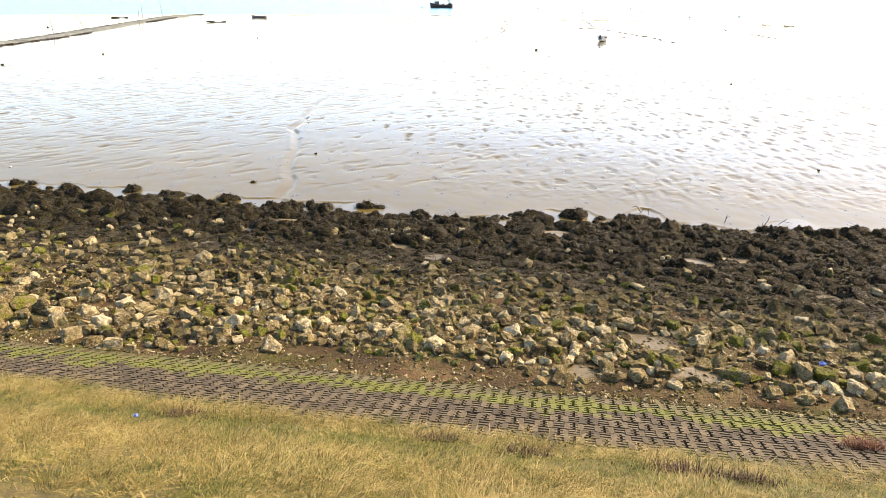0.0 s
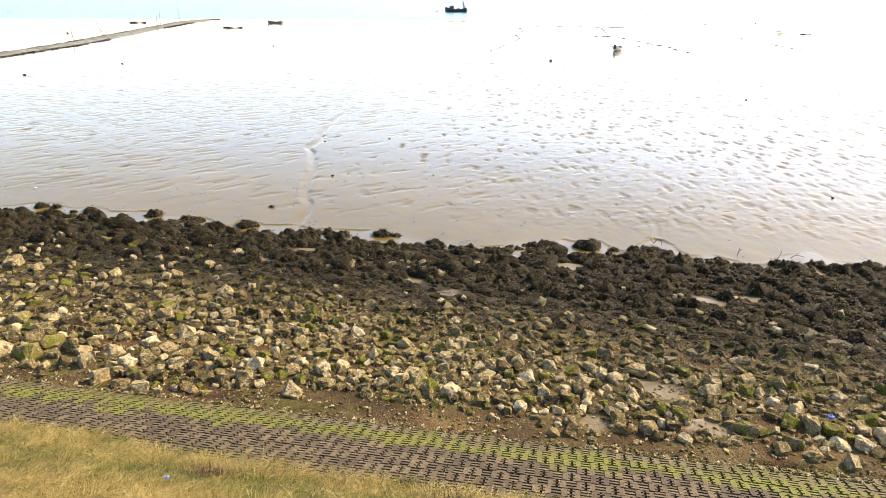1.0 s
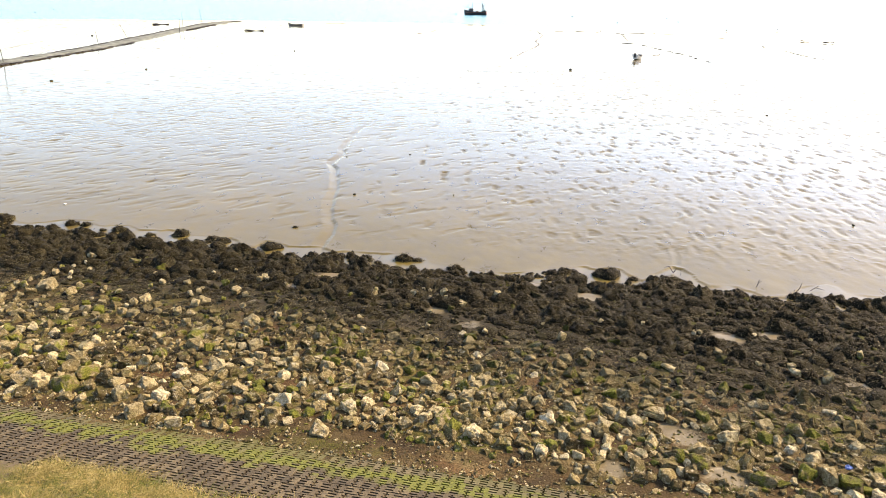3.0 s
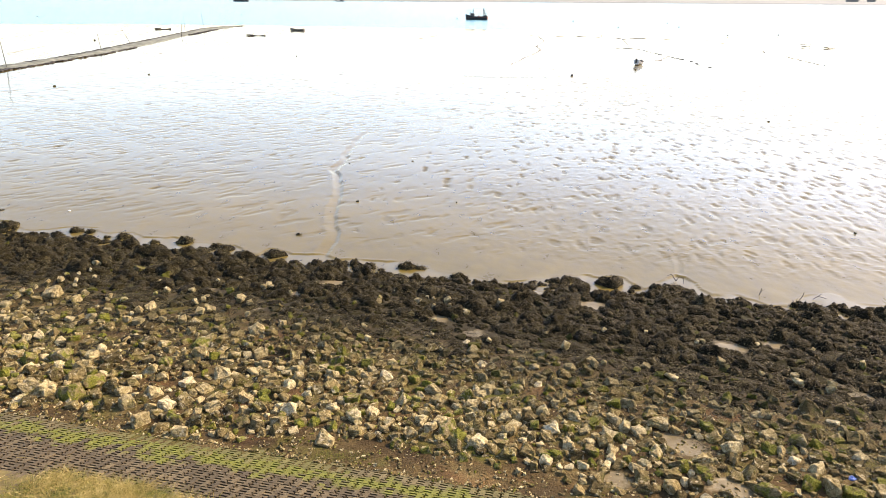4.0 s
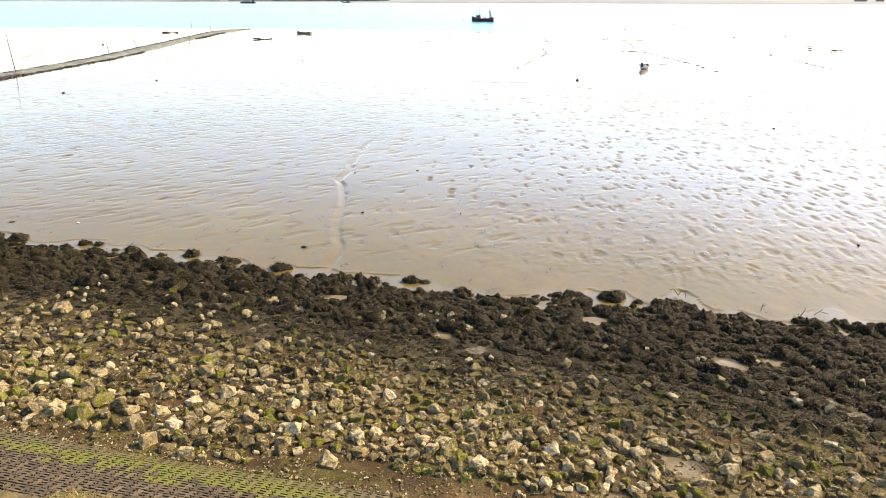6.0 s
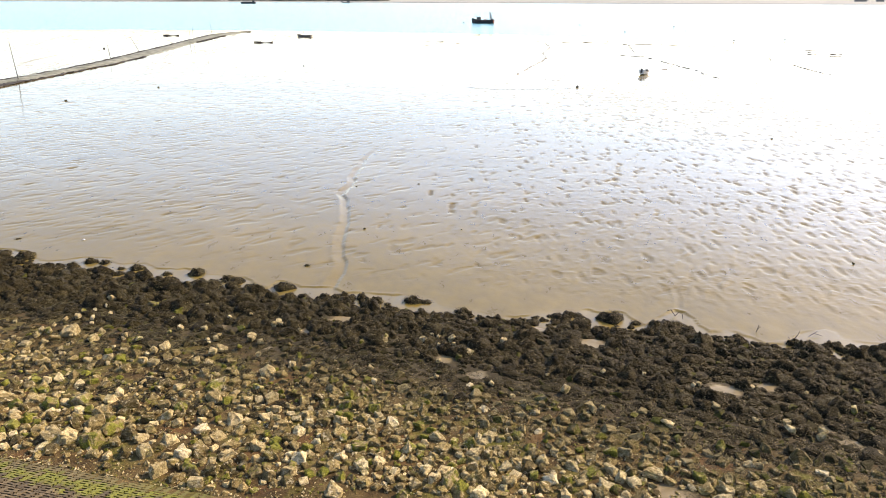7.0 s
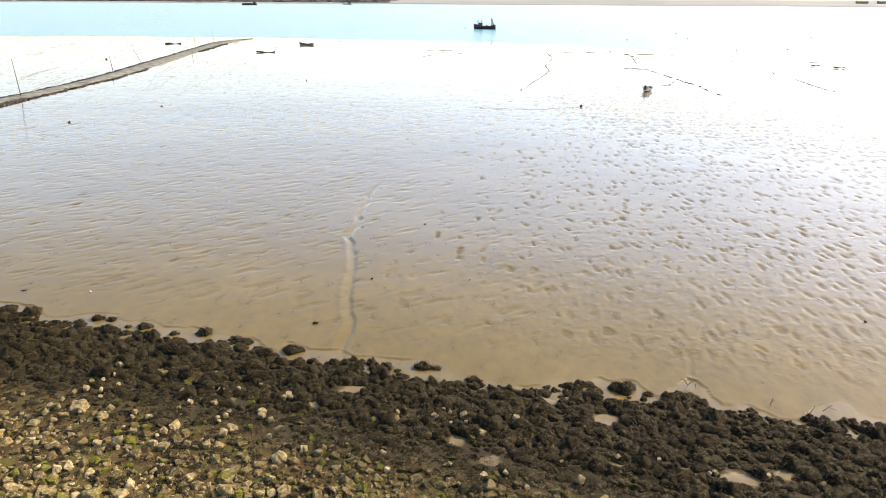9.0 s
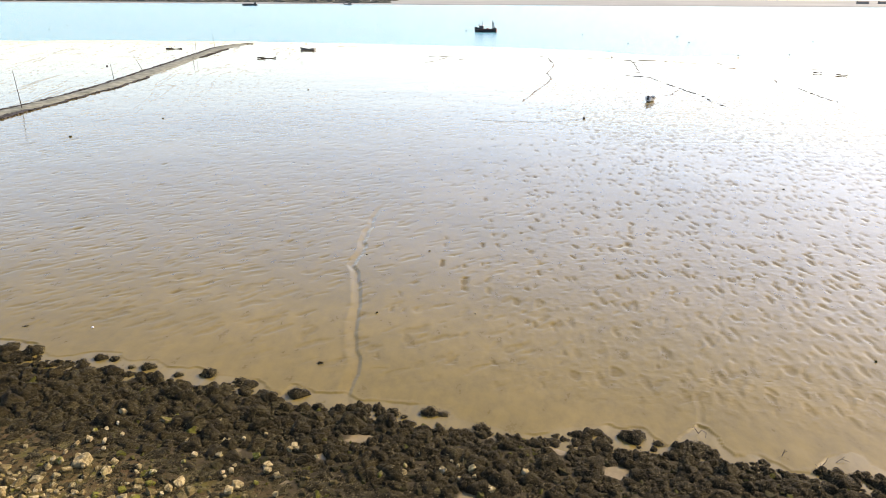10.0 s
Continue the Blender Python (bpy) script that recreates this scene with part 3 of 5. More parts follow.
def rock(seed, points=13, bevel=0.05, cuts=0):
    """An angular quarried stone about 1 across, its edges worn, its faces uneven."""
    rnd = random.Random(seed)
    bm = bmesh.new()
    ax = (1.0, rnd.uniform(0.66, 0.95), rnd.uniform(0.6, 0.9))
    for _ in range(points):
        d = Vector([rnd.gauss(0, 1) for _ in range(3)]).normalized()
        d = Vector([math.copysign(abs(c) ** 0.6, c) for c in d])
        bm.verts.new([0.5 * c * a / max(abs(x) for x in d) ** 0.5 for c, a in zip(d, ax)])
    bmesh.ops.convex_hull(bm, input=bm.verts)
    loose = [v for v in bm.verts if not v.link_faces]
    bmesh.ops.delete(bm, geom=loose, context="VERTS")
    bmesh.ops.dissolve_limit(bm, angle_limit=radians(18), verts=bm.verts, edges=bm.edges)
    if bevel:
        bmesh.ops.bevel(bm, geom=bm.edges[:], offset=bevel, segments=1, affect="EDGES", profile=0.5, clamp_overlap=True)
    bmesh.ops.triangulate(bm, faces=[f for f in bm.faces if len(f.verts) > 4])
    if cuts:
        bmesh.ops.subdivide_edges(bm, edges=[e for e in bm.edges if e.calc_length() > 0.16], cuts=cuts, use_grid_fill=True)
        bmesh.ops.triangulate(bm, faces=[f for f in bm.faces if len(f.verts) > 4])
    bm.normal_update()
    shift = Vector((seed * 1.7, seed * 0.9, 0))
    moved = [v.co + v.normal * (0.13 * noise.noise(v.co * 2.6 + shift) + 0.07 * noise.noise(v.co * 7.0 + shift)) for v in bm.verts]
    for v, p in zip(bm.verts, moved):
        v.co = p + Vector([rnd.uniform(-0.015, 0.015) for _ in range(3)])
    bmesh.ops.recalc_face_normals(bm, faces=bm.faces)
    return bm


def data_of(bm):
    bm.verts.index_update()
    return np.array([v.co[:] for v in bm.verts]), [[v.index for v in f.verts] for f in bm.faces]


def mesh_of(name, bm, material):
    me = bpy.data.meshes.new(name)
    bm.to_mesh(me)
    me.materials.append(material)
    return me


ROCKS = [rock(100 + k, 22, 0.06) for k in range(16)]
ROCK_DATA = [data_of(bm) for bm in ROCKS]
FINE_ROCKS = [rock(100 + k, 22, 0.06, 1) for k in range(16)]
STONE_MESH = [mesh_of("stone", bm, STONE) for bm in FINE_ROCKS]
MOSSY_MESH = [mesh_of("stone", bm, MOSSY) for bm in FINE_ROCKS]
PALE_MESH = [mesh_of("stone", bm, BARE_STONE) for bm in FINE_ROCKS]

rng = np.random.default_rng(7)
# stones that stand out, x, y, size: pale, moss-grown and plain ones
PALE_A = [(-11.0, 13.55, 0.63), (-9.28, 12.96, 0.35), (-8.84, 13.74, 0.39), (-8.46, 13.18, 0.46), (-7.76, 12.49, 0.47), (-8.1, 13.7, 0.44), (-7.55, 13.19, 0.39), (-7.57, 14.39, 0.41), (-6.52, 13.29, 0.47), (-6.87, 14.83, 0.48), (-5.92, 13.78, 0.42), (-6.0, 15.47, 0.39), (-4.96, 14.93, 0.35), (-4.73, 13.36, 0.45), (-4.83, 12.8, 0.44), (-6.91, 17.51, 0.47), (-8.06, 16.57, 0.59), (-6.89, 16.58, 0.35), (-8.92, 18.98, 0.4), (-10.26, 21.42, 0.37), (-8.38, 20.14, 0.34), (-10.96, 17.84, 0.36), (-10.56, 15.84, 0.44), (-8.54, 15.25, 0.34), (-14.36, 19.54, 0.66), (-13.3, 19.13, 0.4), (-13.7, 18.09, 0.27), (-10.75, 18.91, 0.41), (-6.36, 18.09, 0.34), (-8.94, 18.02, 0.32), (-3.63, 12.21, 0.42), (-2.47, 12.83, 0.28)]
PALE_B = [(-1.9, 12.65, 0.37), (-2.23, 14.06, 0.4), (-1.48, 12.93, 0.35), (-0.72, 11.89, 0.24), (-1.15, 14.5, 0.27), (-0.97, 13.91, 0.26), (-2.81, 15.18, 0.4), (-4.18, 15.14, 0.37), (-2.77, 15.96, 0.29), (-2.39, 21.25, 0.2), (-0.9, 17.47, 0.22), (-0.48, 16.2, 0.27), (-0.56, 14.74, 0.27), (0.9, 16.14, 0.32), (0.96, 15.17, 0.25), (0.63, 13.88, 0.29), (2.39, 16.76, 0.28), (1.16, 13.18, 0.35), (1.47, 12.61, 0.39), (0.88, 12.56, 0.2), (2.06, 12.96, 0.23), (3.53, 13.66, 0.48), (4.57, 13.68, 0.4), (5.05, 13.25, 0.45), (4.36, 16.01, 0.36), (5.88, 14.32, 0.26), (5.9, 12.86, 0.29), (6.04, 12.53, 0.26), (7.53, 14.18, 0.32), (7.31, 11.62, 0.39), (7.09, 11.08, 0.4), (2.93, 12.07, 0.29)]
PALE_C = [(7.27, 18.46, 0.24), (9.23, 15.08, 0.25)]
MOSSY_A = [(-10.0, 13.48, 0.61), (-9.76, 14.02, 0.68), (-11.37, 15.3, 0.64), (-7.09, 12.62, 0.46), (-5.94, 12.91, 0.37), (-5.6, 12.7, 0.39), (-5.86, 14.32, 0.31), (-4.32, 12.82, 0.33), (-11.71, 21.89, 0.47), (-12.92, 22.43, 0.53), (-11.66, 16.36, 0.39), (-3.61, 12.72, 0.3), (-3.35, 12.75, 0.25), (-3.41, 14.03, 0.46), (-2.12, 12.27, 0.32), (-1.11, 12.89, 0.5), (-1.14, 12.21, 0.31), (-1.51, 12.11, 0.24), (-4.41, 16.85, 0.41), (-3.88, 16.91, 0.31), (-4.25, 15.87, 0.48), (-4.56, 19.98, 0.43), (0.42, 14.9, 0.33), (0.71, 14.43, 0.3), (1.15, 12.15, 0.31), (0.96, 12.09, 0.24), (1.91, 12.39, 0.37), (2.16, 13.52, 0.47), (3.94, 13.84, 0.32), (2.6, 12.95, 0.3), (5.18, 16.03, 0.24), (5.46, 15.04, 0.35)]
MOSSY_B = [(6.4, 13.26, 0.47), (8.18, 14.43, 0.42), (5.99, 11.68, 0.43), (5.11, 11.42, 0.49), (5.41, 11.39, 0.32), (5.84, 11.04, 0.41), (6.69, 11.38, 0.46), (7.3, 13.46, 0.31), (3.58, 12.03, 0.42), (3.84, 12.16, 0.22), (4.07, 11.88, 0.44), (3.56, 16.36, 0.24)]
PLAIN_A = [(-10.65, 13.56, 0.53), (-11.01, 13.27, 0.28), (-10.35, 14.27, 0.54), (-10.51, 14.82, 0.42), (-9.17, 13.79, 0.51), (-7.59, 12.82, 0.3), (-6.6, 12.67, 0.46), (-7.37, 14.12, 0.35), (-5.44, 13.34, 0.4), (-5.54, 14.01, 0.33), (-5.02, 13.87, 0.36), (-5.24, 12.61, 0.36), (-7.86, 15.83, 0.47), (-7.47, 15.77, 0.38), (-6.31, 16.0, 0.46), (-9.6, 16.2, 0.37), (-9.59, 16.47, 0.44), (-9.97, 15.2, 0.55), (-12.02, 14.99, 0.51), (-11.62, 14.45, 0.39), (-6.95, 19.66, 0.29), (-6.01, 19.51, 0.29), (-7.84, 17.4, 0.27), (-3.04, 12.64, 0.38), (-3.81, 13.5, 0.32), (-3.11, 14.2, 0.38), (-1.91, 13.87, 0.29), (-1.87, 14.37, 0.24), (-3.22, 15.46, 0.29), (-2.3, 15.73, 0.29), (-2.66, 19.42, 0.28), (-1.38, 19.33, 0.34)]
PLAIN_B = [(-0.38, 15.44, 0.31), (-0.06, 15.64, 0.32), (1.2, 14.54, 0.24), (1.8, 16.17, 0.33), (2.26, 16.12, 0.38), (0.24, 12.95, 0.4), (1.52, 13.22, 0.28), (0.18, 12.12, 0.36), (1.91, 14.06, 0.27), (1.95, 14.47, 0.27), (-2.09, 16.83, 0.43), (-4.78, 17.74, 0.33), (4.29, 13.78, 0.3), (4.62, 13.21, 0.37), (4.87, 12.85, 0.47), (2.76, 13.43, 0.34), (4.44, 15.17, 0.32), (3.74, 14.66, 0.36), (6.1, 14.32, 0.29), (5.24, 12.25, 0.43), (5.53, 12.46, 0.31), (6.77, 13.19, 0.33), (6.76, 12.75, 0.3), (7.23, 14.65, 0.51), (6.39, 11.62, 0.46), (7.04, 11.6, 0.28), (7.16, 12.17, 0.35), (3.42, 11.76, 0.36), (2.77, 11.2, 0.35), (5.83, 11.95, 0.33), (5.08, 17.85, 0.33), (8.1, 12.98, 0.37)]
PLAIN_C = [(8.77, 14.23, 0.3), (9.0, 17.15, 0.27), (4.04, 16.48, 0.21)]
MARKS = [(*p, 2) for p in PALE_A + PALE_B + PALE_C] + [(*p, 1) for p in MOSSY_A + MOSSY_B] + [(*p, 0) for p in PLAIN_A + PLAIN_B + PLAIN_C]


def stone_share(u, v):
    """How thickly stones lie at a place."""
    lo = smooth(11.1, 12.3, v + 0.25 * smooth(-3, -9, u) + 0.4 * smooth(4.5, 7.5, u) + 1.2 * (vnoise(u * 0.5, v * 0.5, 14) - 0.5))
    return lo * (0.2 + 0.8 * (1 - smooth(15.2, 17.0, seaward(u, v)))) * (pan_at(u, v) > 1) * (0.35 + 0.65 * smooth(0.3, 0.6, vnoise(u * 0.45, v * 0.6, 15))) * (1 - 0.65 * smooth(-8, -12, u) * smooth(13.0, 14.4, v))


cells = {}


def room(x, y, r):
    i, j = int(x // 0.5), int(y // 0.5)
    for a in (-1, 0, 1):
        for b in (-1, 0, 1):
            for px, py, pr in cells.get((i + a, j + b), ()):
                if (px - x) ** 2 + (py - y) ** 2 < (0.39 * (r + pr)) ** 2:
                    return False
    cells.setdefault((i, j), []).append((x, y, r))
    return True


def lay(x, y, size, rnd, sink=0.25, tip=0.5):
    u, v = to_uv(x, y)
    z = float(bank_z(u, v)) + size * (0.32 - sink)
    e = Euler((rnd.uniform(-tip, tip), rnd.uniform(-tip, tip), rnd.uniform(0, 6.283)))
    return Matrix.LocRotScale((x, y, z), e, (size, size * rnd.uniform(0.85, 1.1), size * rnd.uniform(0.8, 1.1)))


rnd = random.Random(5)
near_stones, far_stones, proud_stones, dark_stones, pebbles = [], [], [], [], []
for x, y, size, coat in MARKS:
    size *= 0.95
    room(x, y, size)
    near_stones.append((rnd.randrange(16), lay(x, y, size, rnd, 0.2), coat))
cand_u, cand_v = rng.uniform(-24, 17, 42000), rng.uniform(10.9, 22.8, 42000)
cand_s = np.clip(rng.lognormal(math.log(0.175), 0.42, 42000), 0.07, 0.38)
order = np.argsort(-cand_s)
keep = rng.random(42000) < 0.9 * stone_share(cand_u, cand_v)
for k in order:
    if not keep[k]:
        continue
    x, y = to_xy(cand_u[k], cand_v[k])
    s = float(cand_s[k])
    if not room(x, y, s):
        continue
    m = lay(x, y, s, rnd)
    if seaward(cand_u[k], cand_v[k]) + rnd.uniform(-0.9, 0.9) > 16.4:
        dark_stones.append((rnd.randrange(16), m))
    elif len(near_stones) < 300 and -8 < cand_u[k] < 6 and cand_v[k] < 15.5 and s > 0.2:
        near_stones.append((rnd.randrange(16), m, 0))
    else:
        far_stones.append((rnd.randrange(16), m))
# pale stones that stick out of the weed
for _ in range(220):
    u, v = -18 + 27 * rnd.random() ** 1.6, 16.3 + 4.5 * rnd.random() ** 1.5
    x, y = to_xy(u, v)
    s = rnd.uniform(0.12, 0.28)
    if pan_at(u, v) > 1 and room(x, y, s + 0.05):
        proud_stones.append((rnd.randrange(16), Matrix.Translation((0, 0, 0.10)) @ lay(x, y, s, rnd, 0.1)))
for _ in range(9000):
    u, v = rnd.uniform(-15, 11), 10.75 + 6.0 * rnd.random() ** 1.6
    x, y = to_xy(u, v)
    s = rnd.choice((0.03, 0.04, 0.05, 0.07, 0.09))
    pebbles.append((rnd.randrange(4), lay(x, y, s, rnd, 0.2)))

for k, m, coat in near_stones:
    ob = new("stone", (STONE_MESH, MOSSY_MESH, PALE_MESH)[coat][k])
    ob.parent = stone_bed
    ob.matrix_basis = m
verts, faces = merged(ROCK_DATA, far_stones)
tagged(link("stones", verts, faces, STONE), "angular pale limestone rubble scattered over soil", kind="stuff").parent = stone_bed
verts, faces = merged(ROCK_DATA, proud_stones)
tagged(link("bare_stones", verts, faces, BARE_STONE), "pale bare stones that stick out of seaweed", kind="stuff").parent = stone_bed
LOW = [data_of(rock(400 + k, 12, 0)) for k in range(16)]
verts, faces = merged(LOW, dark_stones)
tagged(link("weedy_stones", verts, faces, WEED_STONE), "dark slimy stones among seaweed", kind="stuff").parent = stone_bed
PEBBLE = [data_of(rock(300 + k, 9, 0)) for k in range(4)]
verts, faces = merged(PEBBLE, pebbles)
tagged(link("gravel", verts, faces, STONE), "small stones and gravel between the larger stones", kind="stuff").parent = stone_bed


# open-cell blocks: a pair block with a cross-shaped slot, and a ladder block with two slots
def prism(outline, z0, z1, bm):
    lo = [bm.verts.new((x, y, z0)) for x, y in outline]
    hi = [bm.verts.new((x * 0.985, y * 0.985, z1)) for x, y in outline]
    bm.faces.new(hi)
    n = len(outline)
    for i in range(n):
        bm.faces.new((lo[i], lo[(i + 1) % n], hi[(i + 1) % n], hi[i]))


PITCH, ROW = 0.44, 0.30
bm = bmesh.new()
w, h = 0.135, 0.142
half = [(0.020, -h), (w, -h), (w + 0.008, -h * 0.6), (w + 0.008, h * 0.6), (w, h), (0.020, h), (0.020, 0.083), (0.060, 0.083), (0.060, 0.042), (0.020, 0.042),
        (0.020, -0.042), (0.060, -0.042), (0.060, -0.083), (0.020, -0.083)]
prism(half, -0.08, 0.0, bm)
prism([(-x, y) for x, y in reversed(half)], -0.08, 0.0, bm)
for y in (-0.125, 0.0, 0.118):
    prism([(-0.02, y - 0.011), (0.02, y - 0.011), (0.02, y + 0.011), (-0.02, y + 0.011)], -0.08, -0.02, bm)
bmesh.ops.recalc_face_normals(bm, faces=bm.faces)
pair_data, pair_mesh = data_of(bm), mesh_of("block", bm, BLOCK)
bm = bmesh.new()
for y in (-0.108, 0.0, 0.108):
    prism([(-0.078, y - 0.029), (0.078, y - 0.029), (0.078, y + 0.029), (-0.078, y + 0.029)], -0.08, -0.006, bm)
bmesh.ops.recalc_face_normals(bm, faces=bm.faces)
ladder_data, ladder_mesh = data_of(bm), mesh_of("block", bm, BLOCK)

slope = math.atan2(0.86, 2.95)
others, count = [], 0
for j in range(11):
    v = 7.86 + ROW * (j + 0.5) * math.cos(slope)
    for i in range(-44, 44):
        for kind in (0, 1):
            u = (i + (j % 2) * 0.5 + kind * 0.5) * PITCH
            x, y = to_xy(u, v)
            z = float(np.interp(v, PROFILE_V, PROFILE_Z)) + rnd.uniform(-0.008, 0.008) + 0.03 * (float(vnoise(u * 0.4, v * 0.6, 55)) - 0.5)
            m = Matrix.Translation((x, y, z)) @ Euler((-slope + rnd.uniform(-0.02, 0.02), rnd.uniform(-0.02, 0.02), -math.atan(0.15) + rnd.uniform(-0.025, 0.025))).to_matrix().to_4x4()
            if -4.2 < u < 4.2 and 8.3 < v and count < 300:
                ob = new("block", ladder_mesh if kind else pair_mesh)
                ob.parent = pavement
                ob.matrix_basis = m
                count += 1
            else:
                others.append((kind, m))
verts, faces = merged([pair_data, ladder_data], others)
tagged(link("blocks", verts, faces, BLOCK), "open-cell concrete revetment blocks with moss", kind="stuff").parent = pavement


# bladder wrack
def mound(seed, rings=5, sides=11):
    """A lumpy dome of matted weed, 1 in radius and about 0.7 high."""
    r = random.Random(seed)
    vs, fs = [(0, 0, 0.72)], []
    for k in range(1, rings + 1):
        a = k / rings * 1.62
        for i in range(sides):
            t = 6.283 * (i + 0.5 * k) / sides
            q = r.uniform(0.82, 1.13) * (1 + 0.16 * math.sin(3 * t + seed))
            vs.append((math.sin(a) * math.cos(t) * q, math.sin(a) * math.sin(t) * q, 0.72 * math.cos(a) * q))
    for i in range(sides):
        fs.append([0, 1 + i, 1 + (i + 1) % sides])
    for k in range(rings - 1):
        for i in range(sides):
            a, b = 1 + k * sides, 1 + (k + 1) * sides
            fs.append([a + i, b + i, b + (i + 1) % sides, a + (i + 1) % sides])
    return np.array(vs), fs


MOUNDS = [mound(k) for k in range(8)]


def fronds(centre, radius, height, n, rng):
    """Roots, leans and droops of short fronds that lie along a dome."""
    a = rng.uniform(0, 6.283, n)
    polar = np.sqrt(rng.uniform(0.0, 1.0, n)) * 1.3
    out = np.stack([np.sin(polar) * np.cos(a), np.sin(polar) * np.sin(a), np.zeros(n)], 1)
    roots = np.array(centre) + out * radius
    roots[:, 2] += height * np.cos(polar) * 0.95
    b = a + rng.normal(0, 0.7, n)
    size = rng.uniform(0.5, 1.0, n)
    lean = np.stack([np.cos(b), np.sin(b), np.zeros(n)], 1) * size[:, None]
    droop = 1 + np.minimum(np.tan(polar), 1.8) * size * height / radius - rng.uniform(0.15, 0.6, n)
    return roots, lean, droop


def weed_share(u, v):
    low = smooth(15.4, 17.1, seaward(u, v) + 1.8 * (vnoise(u * 0.6, v * 0.8, 33) - 0.5))
    upper = 0.55 * smooth(13.2, 15.8, v + 3.0 * (vnoise(u * 0.7, v * 0.9, 36) - 0.5)) * smooth(-7, -11, u)
    return np.maximum(low, upper) * (pan_at(u, v) > 1.25) * (v < toe_v(u))


clumps, R, L, D = [], [], [], []
cand_u, cand_v = rng.uniform(-33, 20, 26000), rng.uniform(13.6, 24.6, 26000)
keep = rng.random(26000) < weed_share(cand_u, cand_v)
cells.clear()
for u, v in zip(cand_u[keep], cand_v[keep]):
    x, y = to_xy(u, v)
    r = float(np.clip(rng.lognormal(math.log(0.21), 0.4), 0.10, 0.42)) * (0.6 + 0.4 * float(smooth(16, 19, seaward(u, v))))
    if v > float(toe_v(u)) - 0.5 * r or not room(x, y, r * 1.25):
        continue
    hgt = r * rng.uniform(0.5, 1.1) * (0.5 + 0.5 * float(smooth(16.5, 19, seaward(u, v))))
    z = max(float(bank_z(u, v)), -0.05) - 0.02
    clumps.append((rnd.randrange(8), Matrix.LocRotScale((x, y, z), Euler((0, 0, rnd.uniform(0, 6.28))), (r * rnd.uniform(0.8, 1.2), r * rnd.uniform(0.8, 1.2), hgt * 1.35))))
    n = int(30 + 900 * r * r) if -22 < u < 12 else 24
    a, b, c = fronds((x, y, z), r, hgt, n, rng)
    R.append(a), L.append(b), D.append(c)
# torn scraps of weed between the stones
for _ in range(2300):
    u, v = rng.uniform(-19, 11), rng.uniform(12.6, 18.0)
    if rng.random() > 0.15 + 0.85 * float(smooth(13.0, 16.5, seaward(u, v))):
        continue
    x, y = to_xy(u, v)
    a, b, c = fronds((x, y, float(bank_z(u, v))), float(rng.uniform(0.08, 0.22)), float(rng.uniform(0.03, 0.09)), int(rng.uniform(20, 60)), rng)
    R.append(a), L.append(b), D.append(c)
roots, lean = np.concatenate(R), np.concatenate(L)
n = len(roots)
verts, faces = blades(roots, lean, rng.uniform(0.03, 0.07, n), rng.uniform(0.018, 0.036, n), np.concatenate(D), 1)
seaweed = tagged(link("seaweed", verts, faces, WRACK), "dark brown bladder wrack heaped over the lower stones", "seaweed", kind="stuff")
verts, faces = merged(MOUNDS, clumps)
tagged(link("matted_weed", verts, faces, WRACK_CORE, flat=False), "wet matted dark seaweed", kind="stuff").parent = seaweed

# weed-covered boulders that stand apart at the edge of the mud
TUFTS = [(-18.16, 27.08, 0.77), (-17.5, 27.04, 0.55), (-16.43, 26.46, 0.42), (-15.74, 26.53, 0.84), (-14.19, 26.03, 0.51), (-12.95, 26.25, 0.86), (-8.84, 25.11, 1.07), (-3.5, 24.32, 0.88), (-2.96, 24.26, 0.57), (-4.88, 24.18, 0.66), (3.93, 23.46, 1.08), (4.77, 23.2, 0.43), (-4.42, 23.96, 0.31), (-21.42, 27.37, 1.11), (-18.79, 26.71, 0.61), (-23.37, 29.66, 0.41), (-8.59, 27.65, 0.27), (6.0, 23.06, 1.0), (-22.76, 27.77, 0.9), (-11.45, 25.8, 0.73)]
for x, y, w in TUFTS + [(-1.5, 23.5, 0.8), (3.7, 23.5, 0.7)]:
    r, h = 0.5 * w, min(0.4, 0.36 * w) * rnd.uniform(0.7, 1.15)
    ob = tagged(new("boulder"), "boulder wholly covered in dark bladder wrack", "boulder", "weedy boulders at the mud's edge")
    ob.location = (x, y, -0.09 * min(1.0, w / 0.7))
    v, f = MOUNDS[rnd.randrange(8)]
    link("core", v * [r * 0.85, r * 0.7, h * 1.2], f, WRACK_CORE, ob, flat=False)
    a, b, c = fronds((0, 0, 0), r * 0.88, h, int(80 + 900 * r * r), rng)
    a = a * [1.0, 0.8, 1.0] + rng.normal(0, 0.04, a.shape) * [1, 1, 0.4]
    n = len(a)
    v, f = blades(a, b, rng.uniform(0.03, 0.08, n), rng.uniform(0.018, 0.036, n), c, 1)
    link("fronds", v, f, WRACK, ob)


